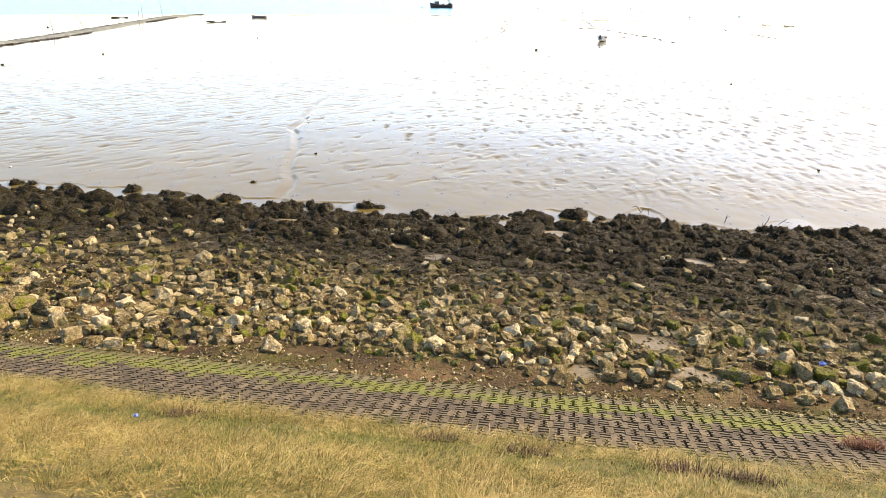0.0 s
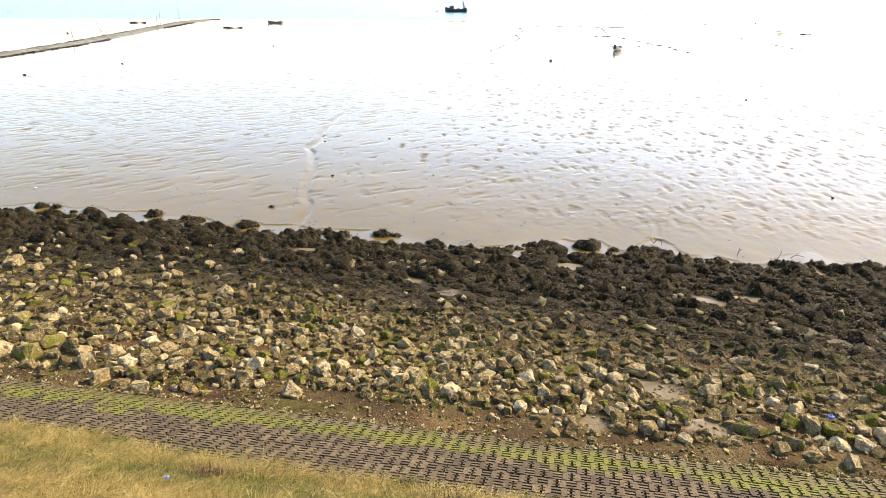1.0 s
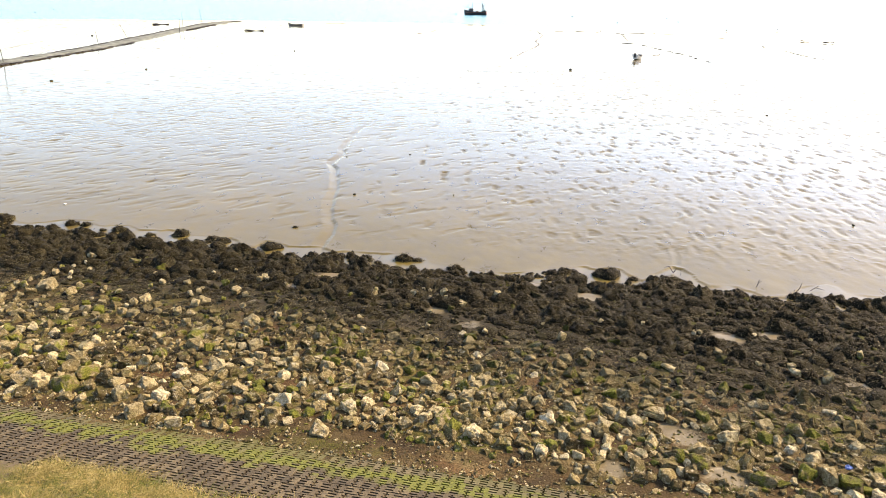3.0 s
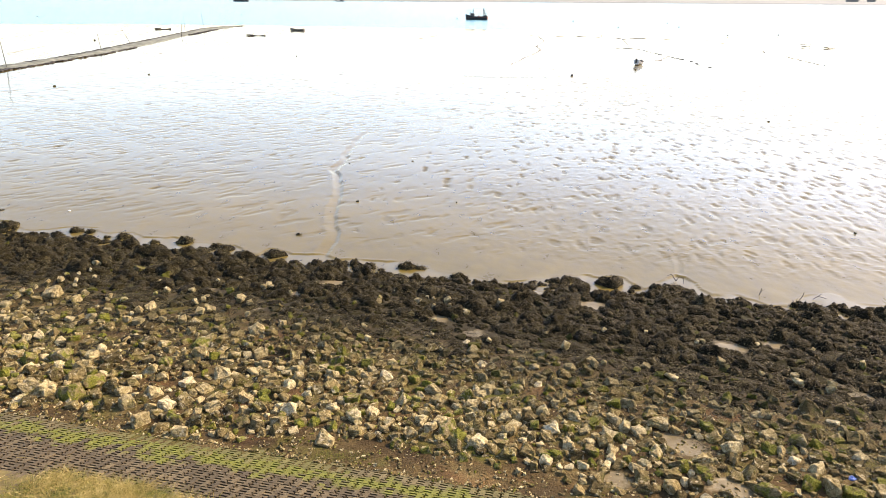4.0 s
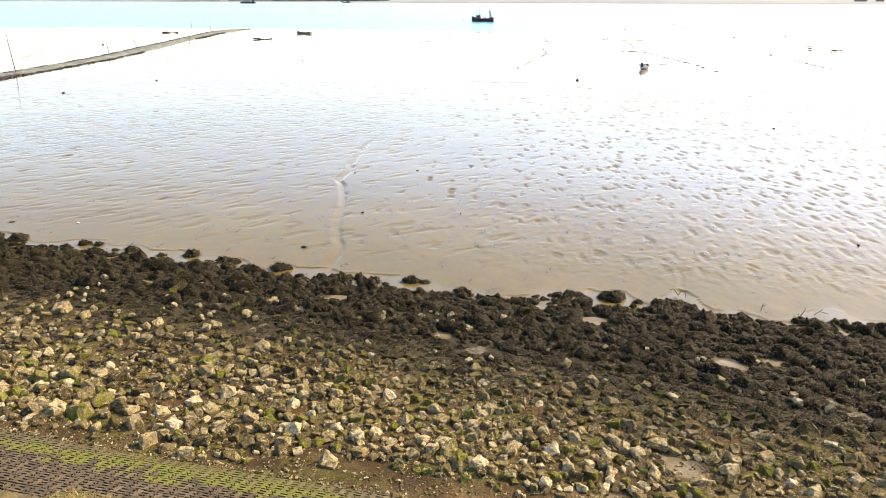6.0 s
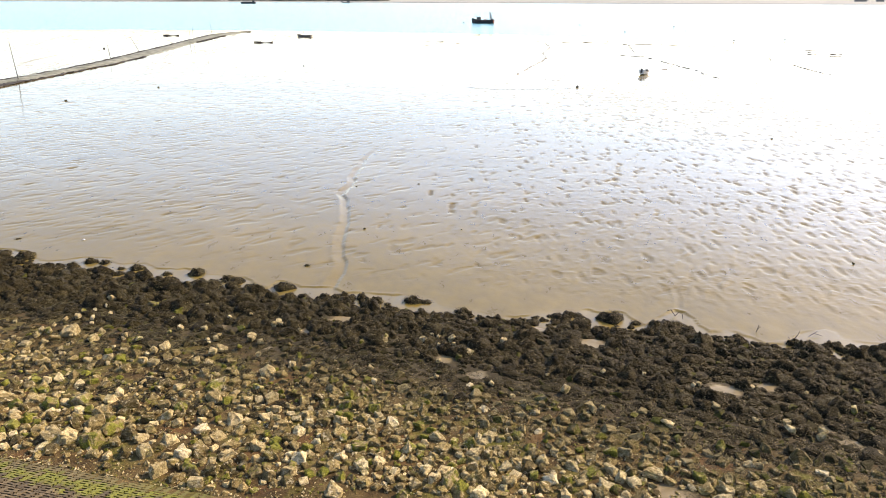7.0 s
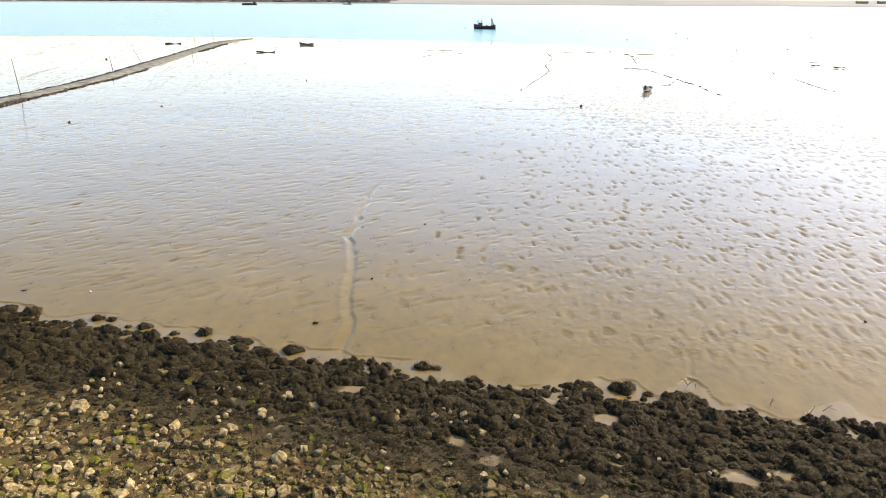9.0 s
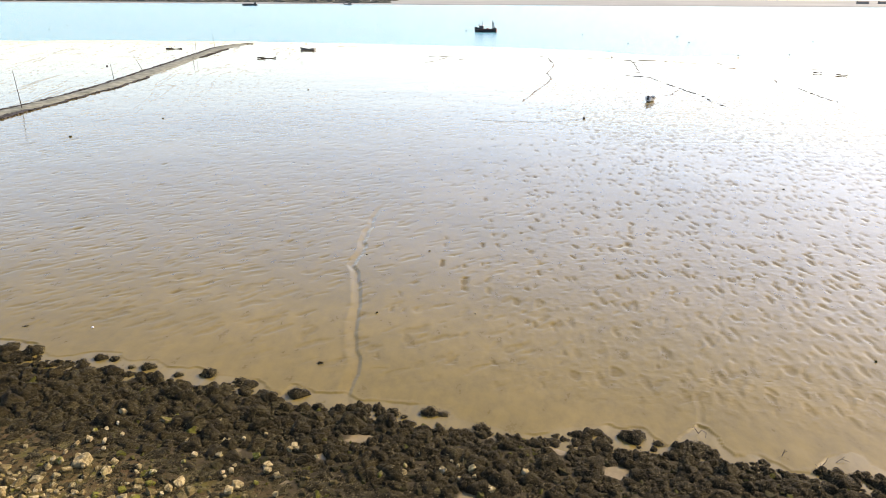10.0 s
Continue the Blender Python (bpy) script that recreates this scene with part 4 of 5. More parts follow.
# grass: tussocks and short growth
def sward(name, n_tuft, per, u0, u1, v0, v1, long, material, label, density, spread=0.16, wind=(0.25, 0.1), wide=1.0):
    tu, tv = rng.uniform(u0, u1, n_tuft), rng.uniform(v0, v1, n_tuft)
    ok = (rng.random(n_tuft) < density(tu, tv)) & (tv < grass_edge(tu))
    tu, tv = tu[ok], tv[ok]
    size = rng.uniform(0.55, 1.25, len(tu))
    gu, gv = np.repeat(tu, per), np.repeat(tv, per)
    size = np.repeat(size, per)
    k = len(gu)
    a = rng.uniform(0, 6.283, k)
    d = np.abs(rng.normal(0, spread, k)) * size
    gu, gv = gu + d * np.cos(a), gv + d * np.sin(a)
    tilt = np.repeat(rng.uniform(0, 6.283, len(tu)), per)
    x, y = to_xy(gu, gv)
    root = np.stack([x, y, bank_z(gu, gv) - 0.02], 1)
    out = np.stack([0.4 * np.cos(a) + 0.8 * np.cos(tilt) + 0.5 * wind[0], 0.4 * np.sin(a) + 0.8 * np.sin(tilt) + 0.5 * wind[1], np.zeros(k)], 1)
    out += rng.normal(0, 0.25, (k, 3)) * [1, 1, 0]
    v, f = blades(root, out, long * size * rng.uniform(0.5, 1.2, k), wide * rng.uniform(0.004, 0.009, k), rng.uniform(0.45, 1.05, k), 2)
    return tagged(link(name, v, f, material), label, "grass", kind="stuff")


def dry(u, v):
    return (1 - 0.6 * smooth(-2, 4, u)) * (0.55 + 0.45 * smooth(0.35, 0.55, fractal(u * 0.5, v * 0.8, 44))) * (1 - 0.85 * smooth(6.8, 7.2, v) * (1 - smooth(7.7, 7.9, v))) + 0.45 * smooth(7.8, 8.0, v) * (1 - 0.6 * smooth(-2, 4, u))


def lush(u, v):
    bare = smooth(0.5, 0.58, fractal(u * 1.1, v * 2.2, 58)) * smooth(-3, 3, u)
    return (0.45 + 0.55 * smooth(0.45, 0.58, fractal(u * 0.6, v * 0.9, 47)) + 0.65 * smooth(6.6, 7.2, v)) * (1 - 0.3 * smooth(-1, 5, u)) * (1 - 0.7 * bare)


sward("grass", 4600, 48, -9.4, 7.6, 4.8, 8.6, 0.22, GRASS, "long straw-coloured grass bent over in tussocks", dry)
sward("green_grass", 5200, 26, -9.4, 7.6, 4.8, 8.6, 0.15, GREEN_GRASS, "short green grass between dry tussocks", lush, 0.2)
sward("rough_grass", 6000, 7, -32, 32, -10, 8.5, 0.36, GRASS, "rough dry grass on the sea wall", lambda u, v: 1 - ((u > -9.4) & (u < 7.8) & (v > 4.6)), 0.28, wide=5.0)

# ---- causeway with its withies ----
BACK_Y = [50, 91.8, 97.9, 105.3, 114.6, 127.4, 144.2, 165.7, 188.3, 215, 229, 238]
BACK_X = [-70.5, -69.9, -70.0, -70.5, -71.5, -73.7, -77.0, -81.1, -85.6, -91.0, -90.5, -87]
FRONT_Y = [50, 84.7, 98, 106.5, 115.8, 129.3, 139.4, 157.4, 182.3, 208.9, 232, 238]
FRONT_X = [-63.5, -64.8, -65.9, -66.7, -67.3, -69.3, -71.0, -74.6, -80.0, -84.5, -86.2, -86.5]


def causeway_z(a, b, x, y):
    mid = np.sin(np.pi * np.clip(a, 0, 1))
    return -0.35 + 0.68 * mid ** 0.45 * (1 - smooth(228, 240, b)) + 0.22 * (fractal(x * 0.9, y * 0.5, 95) - 0.5) * (mid > 0.05)


def causeway_xy(a, b):
    p, q = np.interp(b, BACK_Y, BACK_X), np.interp(b, FRONT_Y, FRONT_X)
    return p + (q - p) * a + 0.9 * (fractal(b * 0.35, a * 3, 96) - 0.5), b


m, nt, b = shader("causeway_silt", 0.85)
c = ramp(nt, grain(nt, 0.7, 5.0), [(0.3, (0.070, 0.080, 0.056)), (0.5, (0.155, 0.165, 0.128)), (0.7, (0.27, 0.28, 0.235))])
nt.links.new(c, b.inputs["Base Color"])
relief(nt, b, grain(nt, 5.0), 0.8, 0.1)
verts, faces = sheet(np.linspace(0, 1, 15), np.linspace(50, 240, 260), causeway_z, causeway_xy)
causeway = tagged(link("causeway", verts, faces, m, flat=False), "low grey-brown causeway of silt and rubble", "causeway", kind="structure")
TARRED = plain("wet_timber", (0.015, 0.013, 0.01), (0.06, 0.05, 0.04), 9.0, 0.7, 0.5)
edge = []
for k in range(3400):
    y = rnd.uniform(52, 238)
    back = k % 3 > 0
    if not back and not (75 < y < 134 or 180 < y < 212):
        continue
    a = (0.03 if back else 0.97) + rnd.uniform(-0.03, 0.03)
    x, _ = causeway_xy(np.array(a), np.array(y))
    s = rnd.uniform(0.2, 0.45)
    edge.append((rnd.randrange(4), Matrix.LocRotScale((float(x), y, -0.02 + s * 0.18), Euler((0, 0, rnd.uniform(0, 6))), (s * 1.5, s * 1.8, s * 0.9))))
for k in range(420):
    y = rnd.uniform(70, 92)
    x, _ = causeway_xy(np.array(rnd.uniform(0.8, 1.02)), np.array(y))
    edge.append((rnd.randrange(4), Matrix.LocRotScale((float(x), y, 0.1), Euler((0, 0, rnd.uniform(0, 6))), (0.7, 0.7, 0.3))))
verts, faces = merged(PEBBLE, edge)
tagged(link("edge_stones", verts, faces, TARRED), "dark weedy stones along the causeway", kind="stuff").parent = causeway

for x, y, high, dx, dy in [(-67.2, 92.5, 5.0, -0.5, 0.2), (-75.3, 130.5, 2.5, -0.3, 0), (-78.3, 147.5, 2.7, -1.9, 0.4), (-86.6, 193, 4.0, 0.1, 0), (-92.0, 219, 4.6, -0.6, 0.2), (-78.0, 171.5, 2.9, 0.2, 0.3)]:
    pole = thing("pole", "thin leaning wooden withy pole standing in mud", "pole", pose(x, y, 0.2), "withies along the causeway")
    part("shaft", rod((0, 0, -0.6), (dx, dy, high), 0.06, 0.03), TARRED, pole)


# ---- boats ----
def hull(length, beam, depth, sheer, bow=0.5, transom=0.75, rows=15, ribs=9, thick=0.06):
    """An open shell of a boat along x, bow at plus x, bottom at z 0."""
    bm = bmesh.new()
    rings = []
    for k in range(rows):
        s = k / (rows - 1)
        f = min(1.0, transom + (1 - transom) * math.sin(min(1, s / 0.45) * math.pi / 2)) * (1 - max(0.0, (s - bow) / (1 - bow)) ** 2.2)
        top = depth + sheer * (2 * s - 0.85) ** 2
        ring = []
        for i in range(ribs):
            a = -1 + 2 * i / (ribs - 1)
            y = 0.5 * beam * f * math.copysign(abs(a) ** 0.55, a)
            z = top * abs(a) ** 2.4 + (1 - f) * 0.3 * depth * (1 - abs(a))
            ring.append(bm.verts.new((length * (s - 0.5) + 0.12 * length * max(0, s - 0.8) * abs(a), y, z)))
        rings.append(ring)
    for p, q in zip(rings, rings[1:]):
        for i in range(ribs - 1):
            bm.faces.new((p[i], q[i], q[i + 1], p[i + 1]))
    bm.faces.new(list(reversed(rings[0])))
    bmesh.ops.remove_doubles(bm, verts=bm.verts, dist=0.004)
    bmesh.ops.recalc_face_normals(bm, faces=bm.faces)
    bmesh.ops.solidify(bm, geom=bm.faces[:], thickness=thick)
    return bm


def gunwale(length, beam, depth, sheer, bow=0.5, transom=0.75, rows=15, w=0.08, h=0.07):
    """A rubbing rail that runs round the top edge of a hull of the same numbers."""
    bm = bmesh.new()
    for side in (-1, 1):
        pts = []
        for k in range(rows):
            s = k / (rows - 1)
            f = min(1.0, transom + (1 - transom) * math.sin(min(1, s / 0.45) * math.pi / 2)) * (1 - max(0.0, (s - bow) / (1 - bow)) ** 2.2)
            pts.append(Vector((length * (s - 0.5) + 0.12 * length * max(0, s - 0.8), side * 0.5 * beam * f, depth + sheer * (2 * s - 0.85) ** 2)))
        for a, b in zip(pts, pts[1:]):
            rod(a, b, w * 0.5, w * 0.5, 6, bm)
    return bm


BLACK = plain("black_paint", (0.010, 0.011, 0.013), (0.03, 0.032, 0.036), 3.0, 0.5, 0.2)
RUST = plain("rusty_red_paint", (0.12, 0.03, 0.018), (0.25, 0.08, 0.045), 4.0, 0.7, 0.3)
WHITE = plain("worn_white_paint", (0.62, 0.62, 0.6), (0.8, 0.8, 0.78), 5.0, 0.55, 0.2)
GREYED = plain("grey_boards", (0.13, 0.13, 0.125), (0.28, 0.275, 0.26), 6.0, 0.8, 0.4)
STEEL = plain("dull_steel", (0.06, 0.06, 0.065), (0.14, 0.14, 0.15), 6.0, 0.5, 0.2, 0.6)
DARKGLASS = shader("dark_glass", 0.08)[0]
DARKGLASS.node_tree.nodes["Principled BSDF"].inputs["Base Color"].default_value = (0.02, 0.025, 0.03, 1)

trawler = thing("fishing_boat", "black-hulled fishing trawler with masts and stern gantry, moored", "boat", pose(-12.4, 342, -0.75, 0, 0, 172))
h = part("hull", hull(10.2, 3.4, 1.85, 0.75, 0.5, 0.85), BLACK, trawler, "black hull with rusty stern")
part("rubbing_strake", box(9.0, 3.46, 0.12, -0.4, 0, 1.5, 0.04), RUST, h)
part("transom_plate", box(0.12, 2.7, 1.2, -5.05, 0, 0.75, 0.03), RUST, h, "rust-red painted stern")
part("deck", box(8.6, 2.9, 0.08, -0.3, 0, 1.55), GREYED, trawler)
wheel = part("wheelhouse", box(1.7, 1.7, 1.7, 1.9, 0, 1.6, 0.08), STEEL, trawler, "small dark grey wheelhouse")
part("roof", box(2.0, 2.0, 0.1, 1.9, 0, 3.3, 0.03), WHITE, wheel, "pale wheelhouse roof")
for y in (-0.55, 0, 0.55):
    part("window", box(0.04, 0.42, 0.5, 2.76, y, 2.6), DARKGLASS, wheel)
for x in (1.5, 2.3):
    for y in (-0.86, 0.86):
        part("window", box(0.45, 0.04, 0.45, x, y, 2.62), DARKGLASS, wheel)
part("foremast", rod((2.9, 0, 1.6), (3.2, 0, 5.4), 0.11, 0.06), STEEL, trawler)
part("mast", rod((1.6, 0, 3.35), (1.5, 0, 6.0), 0.09, 0.05), STEEL, trawler)
part("derrick", rod((3.0, 0.1, 2.4), (1.2, 0.9, 5.2), 0.07, 0.05), STEEL, trawler)
part("derrick", rod((3.0, -0.1, 2.4), (4.4, -0.7, 4.8), 0.07, 0.05), STEEL, trawler)
g = bmesh.new()
for y in (-1.1, 1.1):
    rod((-3.4, y, 1.6), (-3.1, y * 0.75, 5.6), 0.12, 0.1, 8, g)
    rod((-4.5, y, 1.6), (-3.2, y * 0.75, 5.0), 0.08, 0.08, 8, g)
rod((-3.1, -1.0, 5.55), (-3.1, 1.0, 5.55), 0.12, 0.12, 8, g)
rod((-3.2, -0.9, 4.4), (-3.2, 0.9, 4.4), 0.08, 0.08, 8, g)
part("gantry", g, STEEL, trawler, "dark steel stern gantry")
part("aft_boom", rod((-3.2, 0, 4.2), (-5.0, 0.2, 5.2), 0.07), STEEL, trawler)
for a, b in (((3.2, 0, 5.3), (-3.1, 0, 5.6)), ((3.2, 0, 5.3), (5.3, 0, 2.5)), ((-3.1, 0, 5.6), (-5.0, 0.2, 5.2))):
    part("stay", rod(a, b, 0.025, 0.025, 5), STEEL, trawler)
part("winch", rod((-0.9, -0.7, 2.0), (-0.9, 0.7, 2.0), 0.42, 0.42, 12), RUST, trawler)
part("net_drum", rod((-4.2, -1.0, 2.1), (-4.2, 1.0, 2.1), 0.5, 0.5, 12), BLACK, trawler)
for x in (4.4, 3.4, -1.8, -2.8):
    for y in (-1.35, 1.35):
        part("stanchion", rod((x, y * (0.6 if x > 3 else 1), 1.7), (x, y * (0.6 if x > 3 else 1), 2.7), 0.03, 0.03, 5), STEEL, trawler)

skiff = thing("rowing_boat", "weathered grey wooden open boat lying on wet mud", "boat", pose(-60.4, 211, -0.12, 4, 0, 168))
h = part("hull", hull(4.6, 1.7, 0.46, 0.30), GREYED, skiff)
part("gunwale", gunwale(4.6, 1.7, 0.46, 0.30), TARRED, h, "dark rubbing rail")
for x in (-1.2, 0.1, 1.2):
    part("thwart", box(0.26, 1.3, 0.05, x, 0, 0.32, 0.01), GREYED, skiff)
part("bottom_boards", box(3.2, 0.8, 0.04, -0.2, 0, 0.12), TARRED, skiff)

punt = thing("dinghy", "small white open boat with dark cover, aground on mud", "boat", pose(20.8, 112.6, -0.06, 0, 6, 62))
part("hull", hull(2.7, 1.25, 0.5, 0.28), WHITE, punt)
part("rail", gunwale(2.7, 1.25, 0.5, 0.28, w=0.06), BLACK, punt, "black rubbing rail")
# shade beneath the hull, added as a flat black strip
part("keel", box(2.3, 0.5, 0.1, -0.1, 0, -0.03, 0.03), BLACK, punt, "black strip for the shade under the hull")
part("cover", box(0.9, 0.98, 0.22, 0.6, 0, 0.5, 0.09), BLACK, punt, "dark cover over the bow")
part("engine", box(0.3, 0.3, 0.65, -1.4, 0, 0.22, 0.06), BLACK, punt)
part("stem_post", rod((1.3, 0, 0.18), (1.5, 0, 0.85), 0.04), WHITE, punt)

barge = thing("barge", "long low dark barge moored by the far bank", "boat", pose(-455, 1255, -0.7, 0, 0, 2))
part("hull", box(26, 5, 3.2, 0, 0, 0, 0.5), BLACK, barge)
part("wheelhouse", box(3.2, 3.2, 2.6, 9.5, 0, 3.2, 0.2), BLACK, barge)
part("hatch", box(15, 3.6, 0.7, -2.5, 0, 3.2, 0.15), STEEL, barge)
part("funnel", rod((7.2, 0, 3.2), (7.2, 0, 5.6), 0.4), BLACK, barge)

jetty = thing("jetty", "far floating jetty with a sloping gangway", "jetty", pose(-322, 1440, -0.3))
part("pontoon", box(16, 6, 1.8, 0, 0, 0, 0.2), GREYED, jetty)
part("gangway", rod((-8, 2, 2.0), (-42, 120, 4.5), 1.0, 1.0, 6), TARRED, jetty)
part("shelter", box(6, 3, 2.0, 3, 0, 1.8, 0.1), STEEL, jetty)

# mooring buoys
buoy = thing("buoy", "small dark round mooring buoy", "buoy", pose(0, 0, 0), "mooring buoys")
bm = bmesh.new()
bmesh.ops.create_icosphere(bm, subdivisions=2, radius=0.34, matrix=Matrix.Diagonal((1, 1, 0.8, 1)))
part("float", bm, BLACK, buoy, "", False)
part("ring", rod((0, 0, 0.22), (0, 0, 0.38), 0.05, 0.05, 6), STEEL, buoy)
BUOYS = [(-215, 324, 1), (-235, 370, 1.1), (-142, 390, 1.1), (-126, 324, 0.9), (-78, 422, 1.2), (-22, 351, 1.4), (30.8, 328, 1.2), (40.6, 263, 1), (68.8, 315, 1.2), (64.1, 274, 1), (62, 208, 0.8),
         (77.8, 214, 0.8), (113.7, 290, 1), (-90, 154, 0.7), (9, 94.4, 0.55)]
for k, (x, y, size) in enumerate(BUOYS):
    at = Matrix.Translation((x, y, -0.25 if y > 215 else 0.08))
    one = copy_thing(buoy, at) if k else buoy
    one.matrix_basis = at
    one.scale = (size, size, size)

# driftwood and lumps on the mud
def log(name, label, x, y, length, turn, r=0.16):
    ob = thing(name, label, "log", pose(x, y, 0.05, 0, 0, turn))
    bm = bmesh.new()
    k = 7
    pts = [Vector((length * (i / k - 0.5), 0.02 * length * math.sin(i * 1.1), 0.08 + 0.02 * length * math.sin(i * 0.9 + 1))) for i in range(k + 1)]
    for i in range(k):
        rod(pts[i], pts[i + 1], r * (0.7 + 0.3 * math.sin(i)), r * (0.7 + 0.3 * math.sin(i + 1)), 7, bm)
    part("trunk", bm, TARRED, ob)
    if length > 3:
        part("branch", rod(pts[2], pts[2] + Vector((0.5, 0.3, 0.45)), r * 0.4, r * 0.15, 6), TARRED, ob)


log("driftwood", "long dark waterlogged timber lying on mud", -62.2, 179.5, 4.8, 5, 0.2)
log("driftwood", "dark branched driftwood lying on mud", -100, 208, 4.5, 20, 0.25)
log("driftwood", "short dark timber half sunk in mud", 67.5, 156.5, 2.2, -20, 0.16)
log("driftwood", "short dark timber half sunk in mud", 64.5, 161, 1.8, -15, 0.13)
for x, y, s in [(-7.08, 32.85, 0.1), (-5.46, 42.0, 0.1), (15.36, 30.15, 0.11), (-49.4, 75, 0.22), (-34.7, 119.3, 0.22), (-2.2, 33.2, 0.06), (-9.2, 41, 0.08), (22, 60, 0.12), (-45, 88, 0.2)]:
    ob = new("lump", mesh_of("lump", ROCKS[rnd.randrange(16)], WEED_STONE))
    tagged(ob, "small dark stone lying on the mud", "stone", "dark stones on the mud")
    ob.matrix_basis = Matrix.LocRotScale((x, y, 0.03), Euler((0, 0, rnd.uniform(0, 6))), (s * 1.4, s, s))

shell = new("shell", mesh_of("shell", ROCKS[3], WHITE))
shell.matrix_basis = Matrix.LocRotScale((-20.15, 29.85, 0.03), None, (0.14, 0.1, 0.06))
tagged(shell, "small white shell lying on the mud", "shell")

# sticks and rope by the scour holes
TWIG = plain("dead_twig", (0.05, 0.035, 0.02), (0.16, 0.12, 0.08), 20.0, 0.8, 0.3)


def twig(x, y, z, segments, label="thin dead branch stuck in the mud"):
    ob = thing("branch", label, "branch", pose(x, y, z), "dead branches at the mud's edge")
    for a, b, r in segments:
        part("stem", rod(Vector(a) * 0.65, Vector(b) * 0.65, r * 0.7, r * 0.45, 6), TWIG, ob)


twig(6.35, 24.0, -0.05, [((0, 0, 0), (-0.25, 0.1, 0.35), 0.02), ((-0.25, 0.1, 0.35), (-0.5, 0.05, 0.28), 0.014), ((0, 0, 0), (0.12, -0.1, 0.3), 0.016), ((0.12, -0.1, 0.3), (0.32, -0.3, 0.26), 0.012), ((0.32, -0.3, 0.26), (0.3, -0.4, 0.0), 0.012)])
twig(9.9, 22.3, -0.05, [((0, 0, 0), (0.3, 0.1, 0.42), 0.02), ((0.3, 0.1, 0.42), (0.36, 0.15, 0.62), 0.012), ((0, 0, 0), (0.05, 0.1, 0.3), 0.014), ((0, 0, 0), (-0.2, 0.1, 0.22), 0.014)])
twig(10.6, 22.7, -0.02, [((0, 0, 0), (0.5, 0.25, 0.2), 0.018), ((0.3, 0.15, 0.12), (0.7, 0.0, 0.06), 0.012)])
twig(8.9, 22.9, -0.03, [((0, 0, 0), (0.1, 0.05, 0.4), 0.016), ((0.05, 0, 0.2), (0.2, -0.05, 0.36), 0.01)])

# scarps where creeks have cut the far mud
SCARP = plain("wet_dark_mud", (0.045, 0.04, 0.032), (0.13, 0.118, 0.095), 2.0, 0.6, 0.5)
SCARPS = [
    [(6.8, 201.7), (9.1, 192.5), (9.7, 174.3), (8.3, 162.8), (7.0, 152.7), (7.3, 141.9), (5.7, 132.2), (3.9, 123.7), (2.9, 117.7), (1.3, 109.6)],
    [(28.1, 190.1), (29.5, 183.5), (30.6, 175.9)], [(29.5, 183.5), (28.3, 171.2), (26.7, 157.9), (23.8, 155.1)],
    [(22.6, 150.4), (27.1, 147.8), (28.1, 137.1), (28.9, 130.3), (29.1, 125.5), (30.3, 120.6), (30.1, 113.3), (30.6, 108.0)],
    [(24.1, 119.7), (25.8, 120.7), (28.7, 129.4)], [(50.8, 146.9), (49.7, 141.9)], [(50.2, 133.1), (49.8, 127.5), (49.3, 123.0), (49.1, 118.9), (49.3, 114.5)],
    [(13.6, 193.2), (21.0, 194.3), (25.4, 191.4), (27.2, 205.0)], [(28.1, 188.3), (37.2, 188.0), (44.3, 181.0)], [(50.0, 186.6), (49.7, 180.3), (50.0, 174.4)]]
SCARPS += [[(47.7, 168.6), (50.6, 170.3)], [(65.9, 171.2), (69.5, 170.4)], [(-22.8, 193.1), (-18.5, 193.8), (-14.9, 196.3)], [(-21.7, 171.1), (-19.3, 179.4), (-17.3, 190.2)],
           [(-14.0, 183.6), (-10.8, 191.2)], [(-57.1, 229.1), (-50.3, 232.0)]]


def scarp(line, seed):
    """A low broken ridge of mud with uneven flanks along a line."""
    r = random.Random(seed)
    pts = [Vector((*line[0], 0))]
    for a, b in zip(line, line[1:]):
        n = max(2, int(math.dist(a, b) / 0.7))
        pts += [Vector((a[0] + (b[0] - a[0]) * k / n + r.uniform(-0.22, 0.22), a[1] + (b[1] - a[1]) * k / n + r.uniform(-0.2, 0.2), 0)) for k in range(1, n + 1)]
    vs, fs = [], []
    for k, p in enumerate(pts):
        d = (pts[min(k + 1, len(pts) - 1)] - pts[max(k - 1, 0)]).normalized()
        side = Vector((-d.y, d.x, 0))
        end = 0.3 if k in (0, len(pts) - 1) else 1.0
        w, h = r.uniform(0.04, 0.13) * end, r.choice((-0.02, 0.02, 0.05, 0.08, 0.1)) * end
        base = float(mud_shape(np.array([p.x]), np.array([p.y]))[0][0])
        vs += [p + side * w * 1.4 + Vector((0, 0, base - 0.06)), p + side * w * 0.5 + Vector((0, 0, base + h)), p - side * w * 0.5 + Vector((0, 0, base + h * 0.8)), p - side * w * 1.4 + Vector((0, 0, base - 0.06))]
        if k:
            i = 4 * (k - 1)
            fs += [[i + j, i + j + 1, i + j + 5, i + j + 4] for j in range(3)]
    return vs, fs


for k, one in enumerate(SCARPS):
    v, f = scarp(one, 700 + k)
    tagged(link("creek_edge", [tuple(p) for p in v], f, SCARP), "dark broken edge of a small tidal creek", "creek", "creeks in the mud", kind="structure")

# mooring rope on the mud
line = [Vector((-5.1 + 14.0 * k / 24, 91.9 - 1.3 * math.sin(k / 24 * 3.1) + 2.4 * (k / 24) ** 3 + 0.3 * math.sin(k * 1.9), 0.05)) for k in range(25)]
bm = bmesh.new()
for a, b in zip(line, line[1:]):
    rod(a, b, 0.013, 0.013, 5, bm)
tagged(part("rope", bm, TARRED), "dark mooring rope lying across wet mud", "rope")

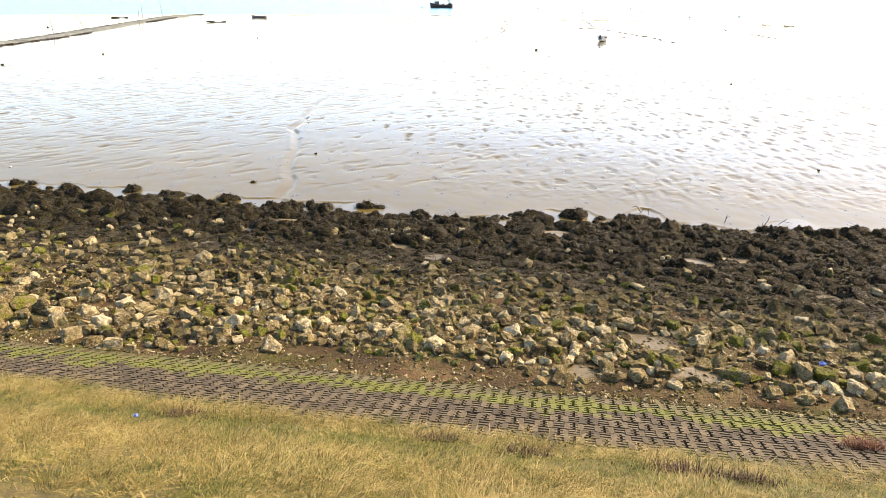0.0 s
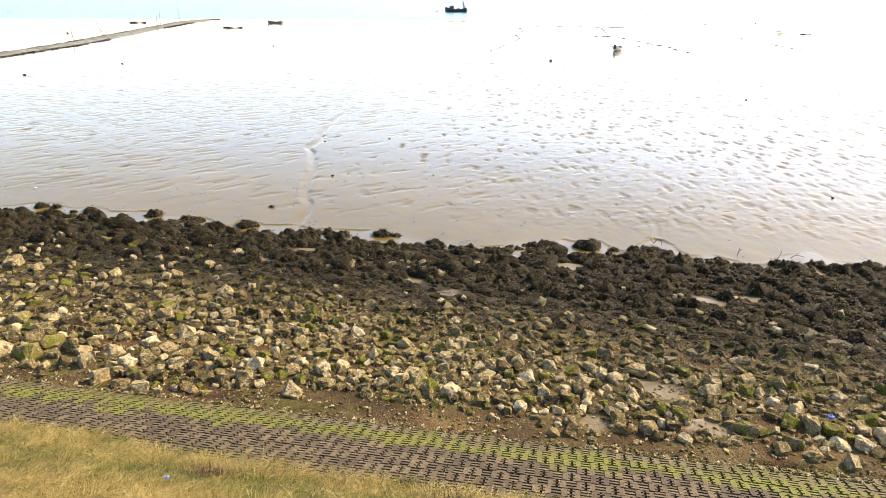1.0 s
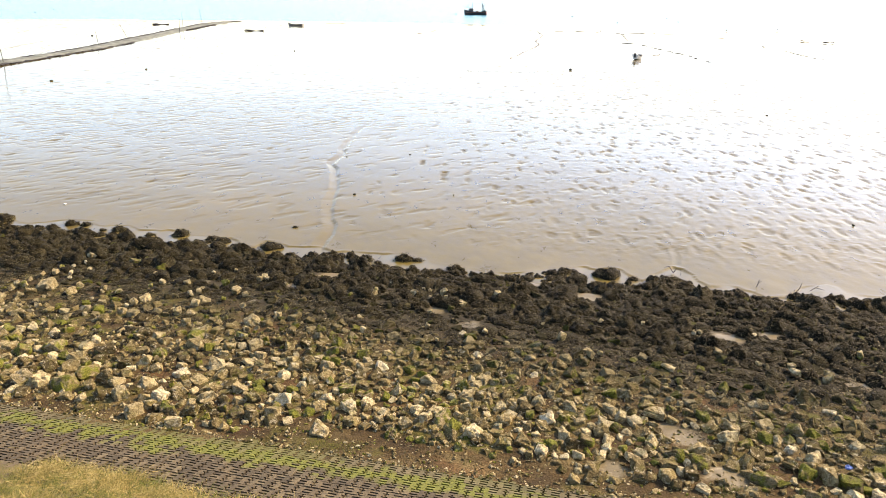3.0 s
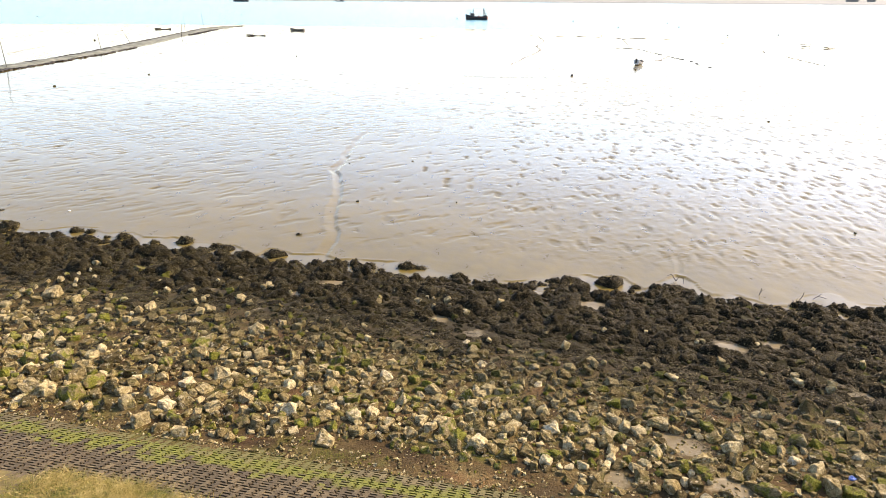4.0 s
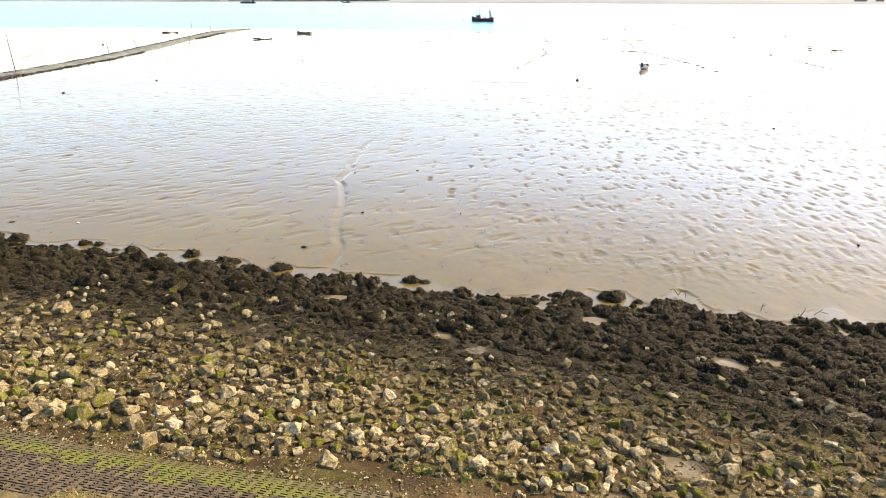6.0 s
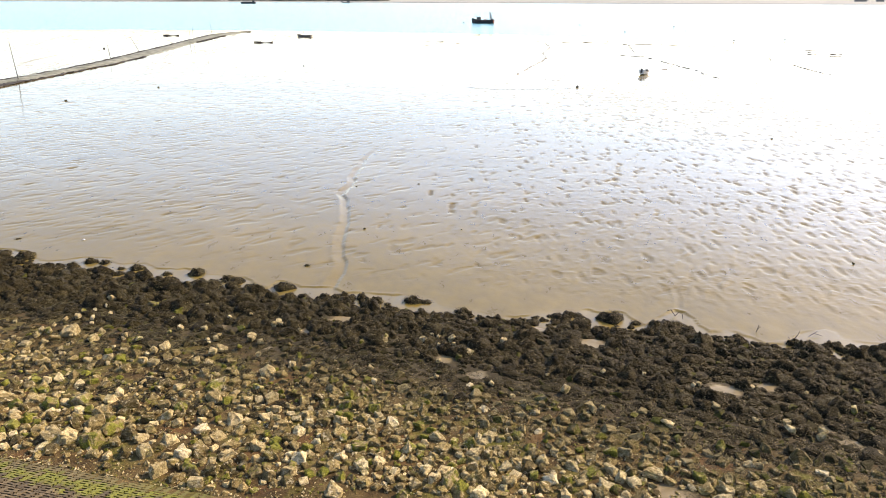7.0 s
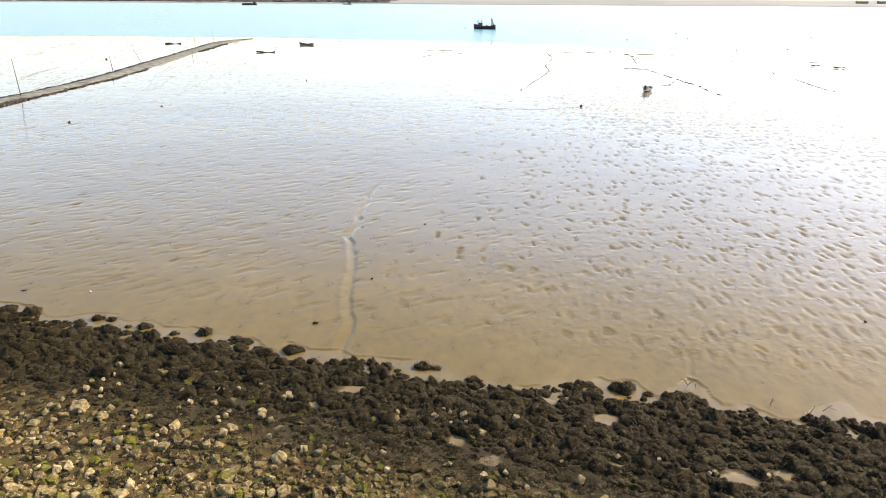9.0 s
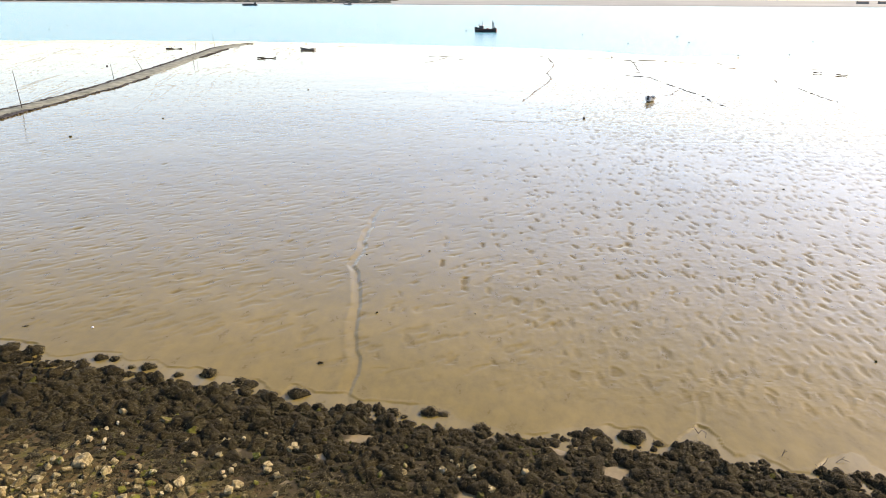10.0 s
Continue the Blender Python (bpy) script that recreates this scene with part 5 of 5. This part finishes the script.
# litter
BLUE = plain("blue_plastic", (0.06, 0.12, 0.38), (0.30, 0.42, 0.80), 16.0, 0.4, 0.4)


def wrapper(x, y, size, seed):
    u, v = to_uv(x, y)
    r = random.Random(seed)
    bm = bmesh.new()
    bmesh.ops.create_icosphere(bm, subdivisions=2, radius=size)
    for p in bm.verts:
        p.co = Vector((p.co.x * r.uniform(0.7, 1.5), p.co.y * r.uniform(0.6, 1.2), max(-0.02, p.co.z * r.uniform(0.3, 0.9))))
    ob = tagged(part("plastic_bag", bm, BLUE), "crumpled blue plastic bag lying among stones" if v > 10 else "scrap of blue plastic caught in grass", "litter")
    ob.location = (x, y, float(bank_z(u, v)) + (0.03 if v > 10 else 0.16))


wrapper(6.95, 12.05, 0.07, 3)
wrapper(-4.13, 7.80, 0.035, 4)

# dead stalks at the edge of the grass
def stalks(name, label, x0, y0, spread, n, long, material):
    a = rng.uniform(0, 6.283, n)
    root = np.stack([x0 + rng.normal(0, spread, n), y0 + rng.normal(0, spread * 0.45, n), np.zeros(n)], 1)
    ru, rv = to_uv(root[:, 0], root[:, 1])
    root[:, 2] = bank_z(ru, rv)
    v, f = blades(root, np.stack([0.7 * np.cos(a), 0.7 * np.sin(a), np.zeros(n)], 1), rng.uniform(0.4, 1.0, n) * long, np.full(n, 0.009), rng.uniform(0.1, 0.6, n))
    tagged(link(name, v, f, material), label, "plant", kind="stuff")


BROWN_STALK = blade_material("brown_stalks", [(0.2, (0.03, 0.014, 0.008)), (0.8, (0.10, 0.05, 0.028))])
stalks("dock_stalks", "clump of rust-red dead dock stalks", 5.88, 8.75, 0.16, 320, 0.32, RED_GRASS)
for x, y in ((-0.19, 8.0), (0.96, 7.7), (2.79, 7.3), (3.6, 7.15), (-3.7, 8.35)):
    stalks("dead_stalks", "matted dark brown dead stalks in the grass", x, y, 0.2, 330, 0.2, BROWN_STALK)

for x, y, n in ((-3.04, 11.8, 420), (-3.45, 11.75, 260), (4.28, 11.0, 300), (4.6, 11.05, 200)):
    stalks("grass_sprigs", "short bright green grass growing beside the blocks", x, y, 0.22, n, 0.07, GREEN_GRASS)

# hedges and buildings beyond the river
# hedge greens lifted towards grey, with distance haze painted in
HAZED_HEDGE = plain("hazed_hedge", (0.06, 0.065, 0.05), (0.12, 0.125, 0.1), 0.2, 0.9, 0.5)
lumps = []
for k in range(420):
    x = rnd.uniform(-1500, -300)
    y = rnd.choice((1690, 1760, 1860, 2000)) + rnd.uniform(-8, 8)
    s = rnd.uniform(5, 13)
    lumps.append((rnd.randrange(8), Matrix.LocRotScale((x, y, float(far_z(np.array(x), np.array(y))) - 0.5), None, (s * rnd.uniform(1.0, 2.2), s, s * rnd.uniform(0.5, 0.9)))))
verts, faces = merged(MOUNDS, lumps)
tagged(link("hedges", verts, faces, HAZED_HEDGE), "dark hedges and scrub beyond the river", "hedge", kind="stuff")
for x, y, w in [(855, 1900, 26), (905, 1910, 16)]:
    ob = thing("barn", "distant grey farm building beyond the river", "building", pose(x, y, float(far_z(np.array(float(x)), np.array(float(y)))) - 0.3), "farm buildings over the river")
    part("wall", box(w, 10, 5), GREYED, ob)
    bm = box(w + 1, 11, 3, 0, 0, 5)
    for p in bm.verts:
        if p.co.z > 7:
            p.co.y = 0
    part("roof", bm, STEEL, ob)
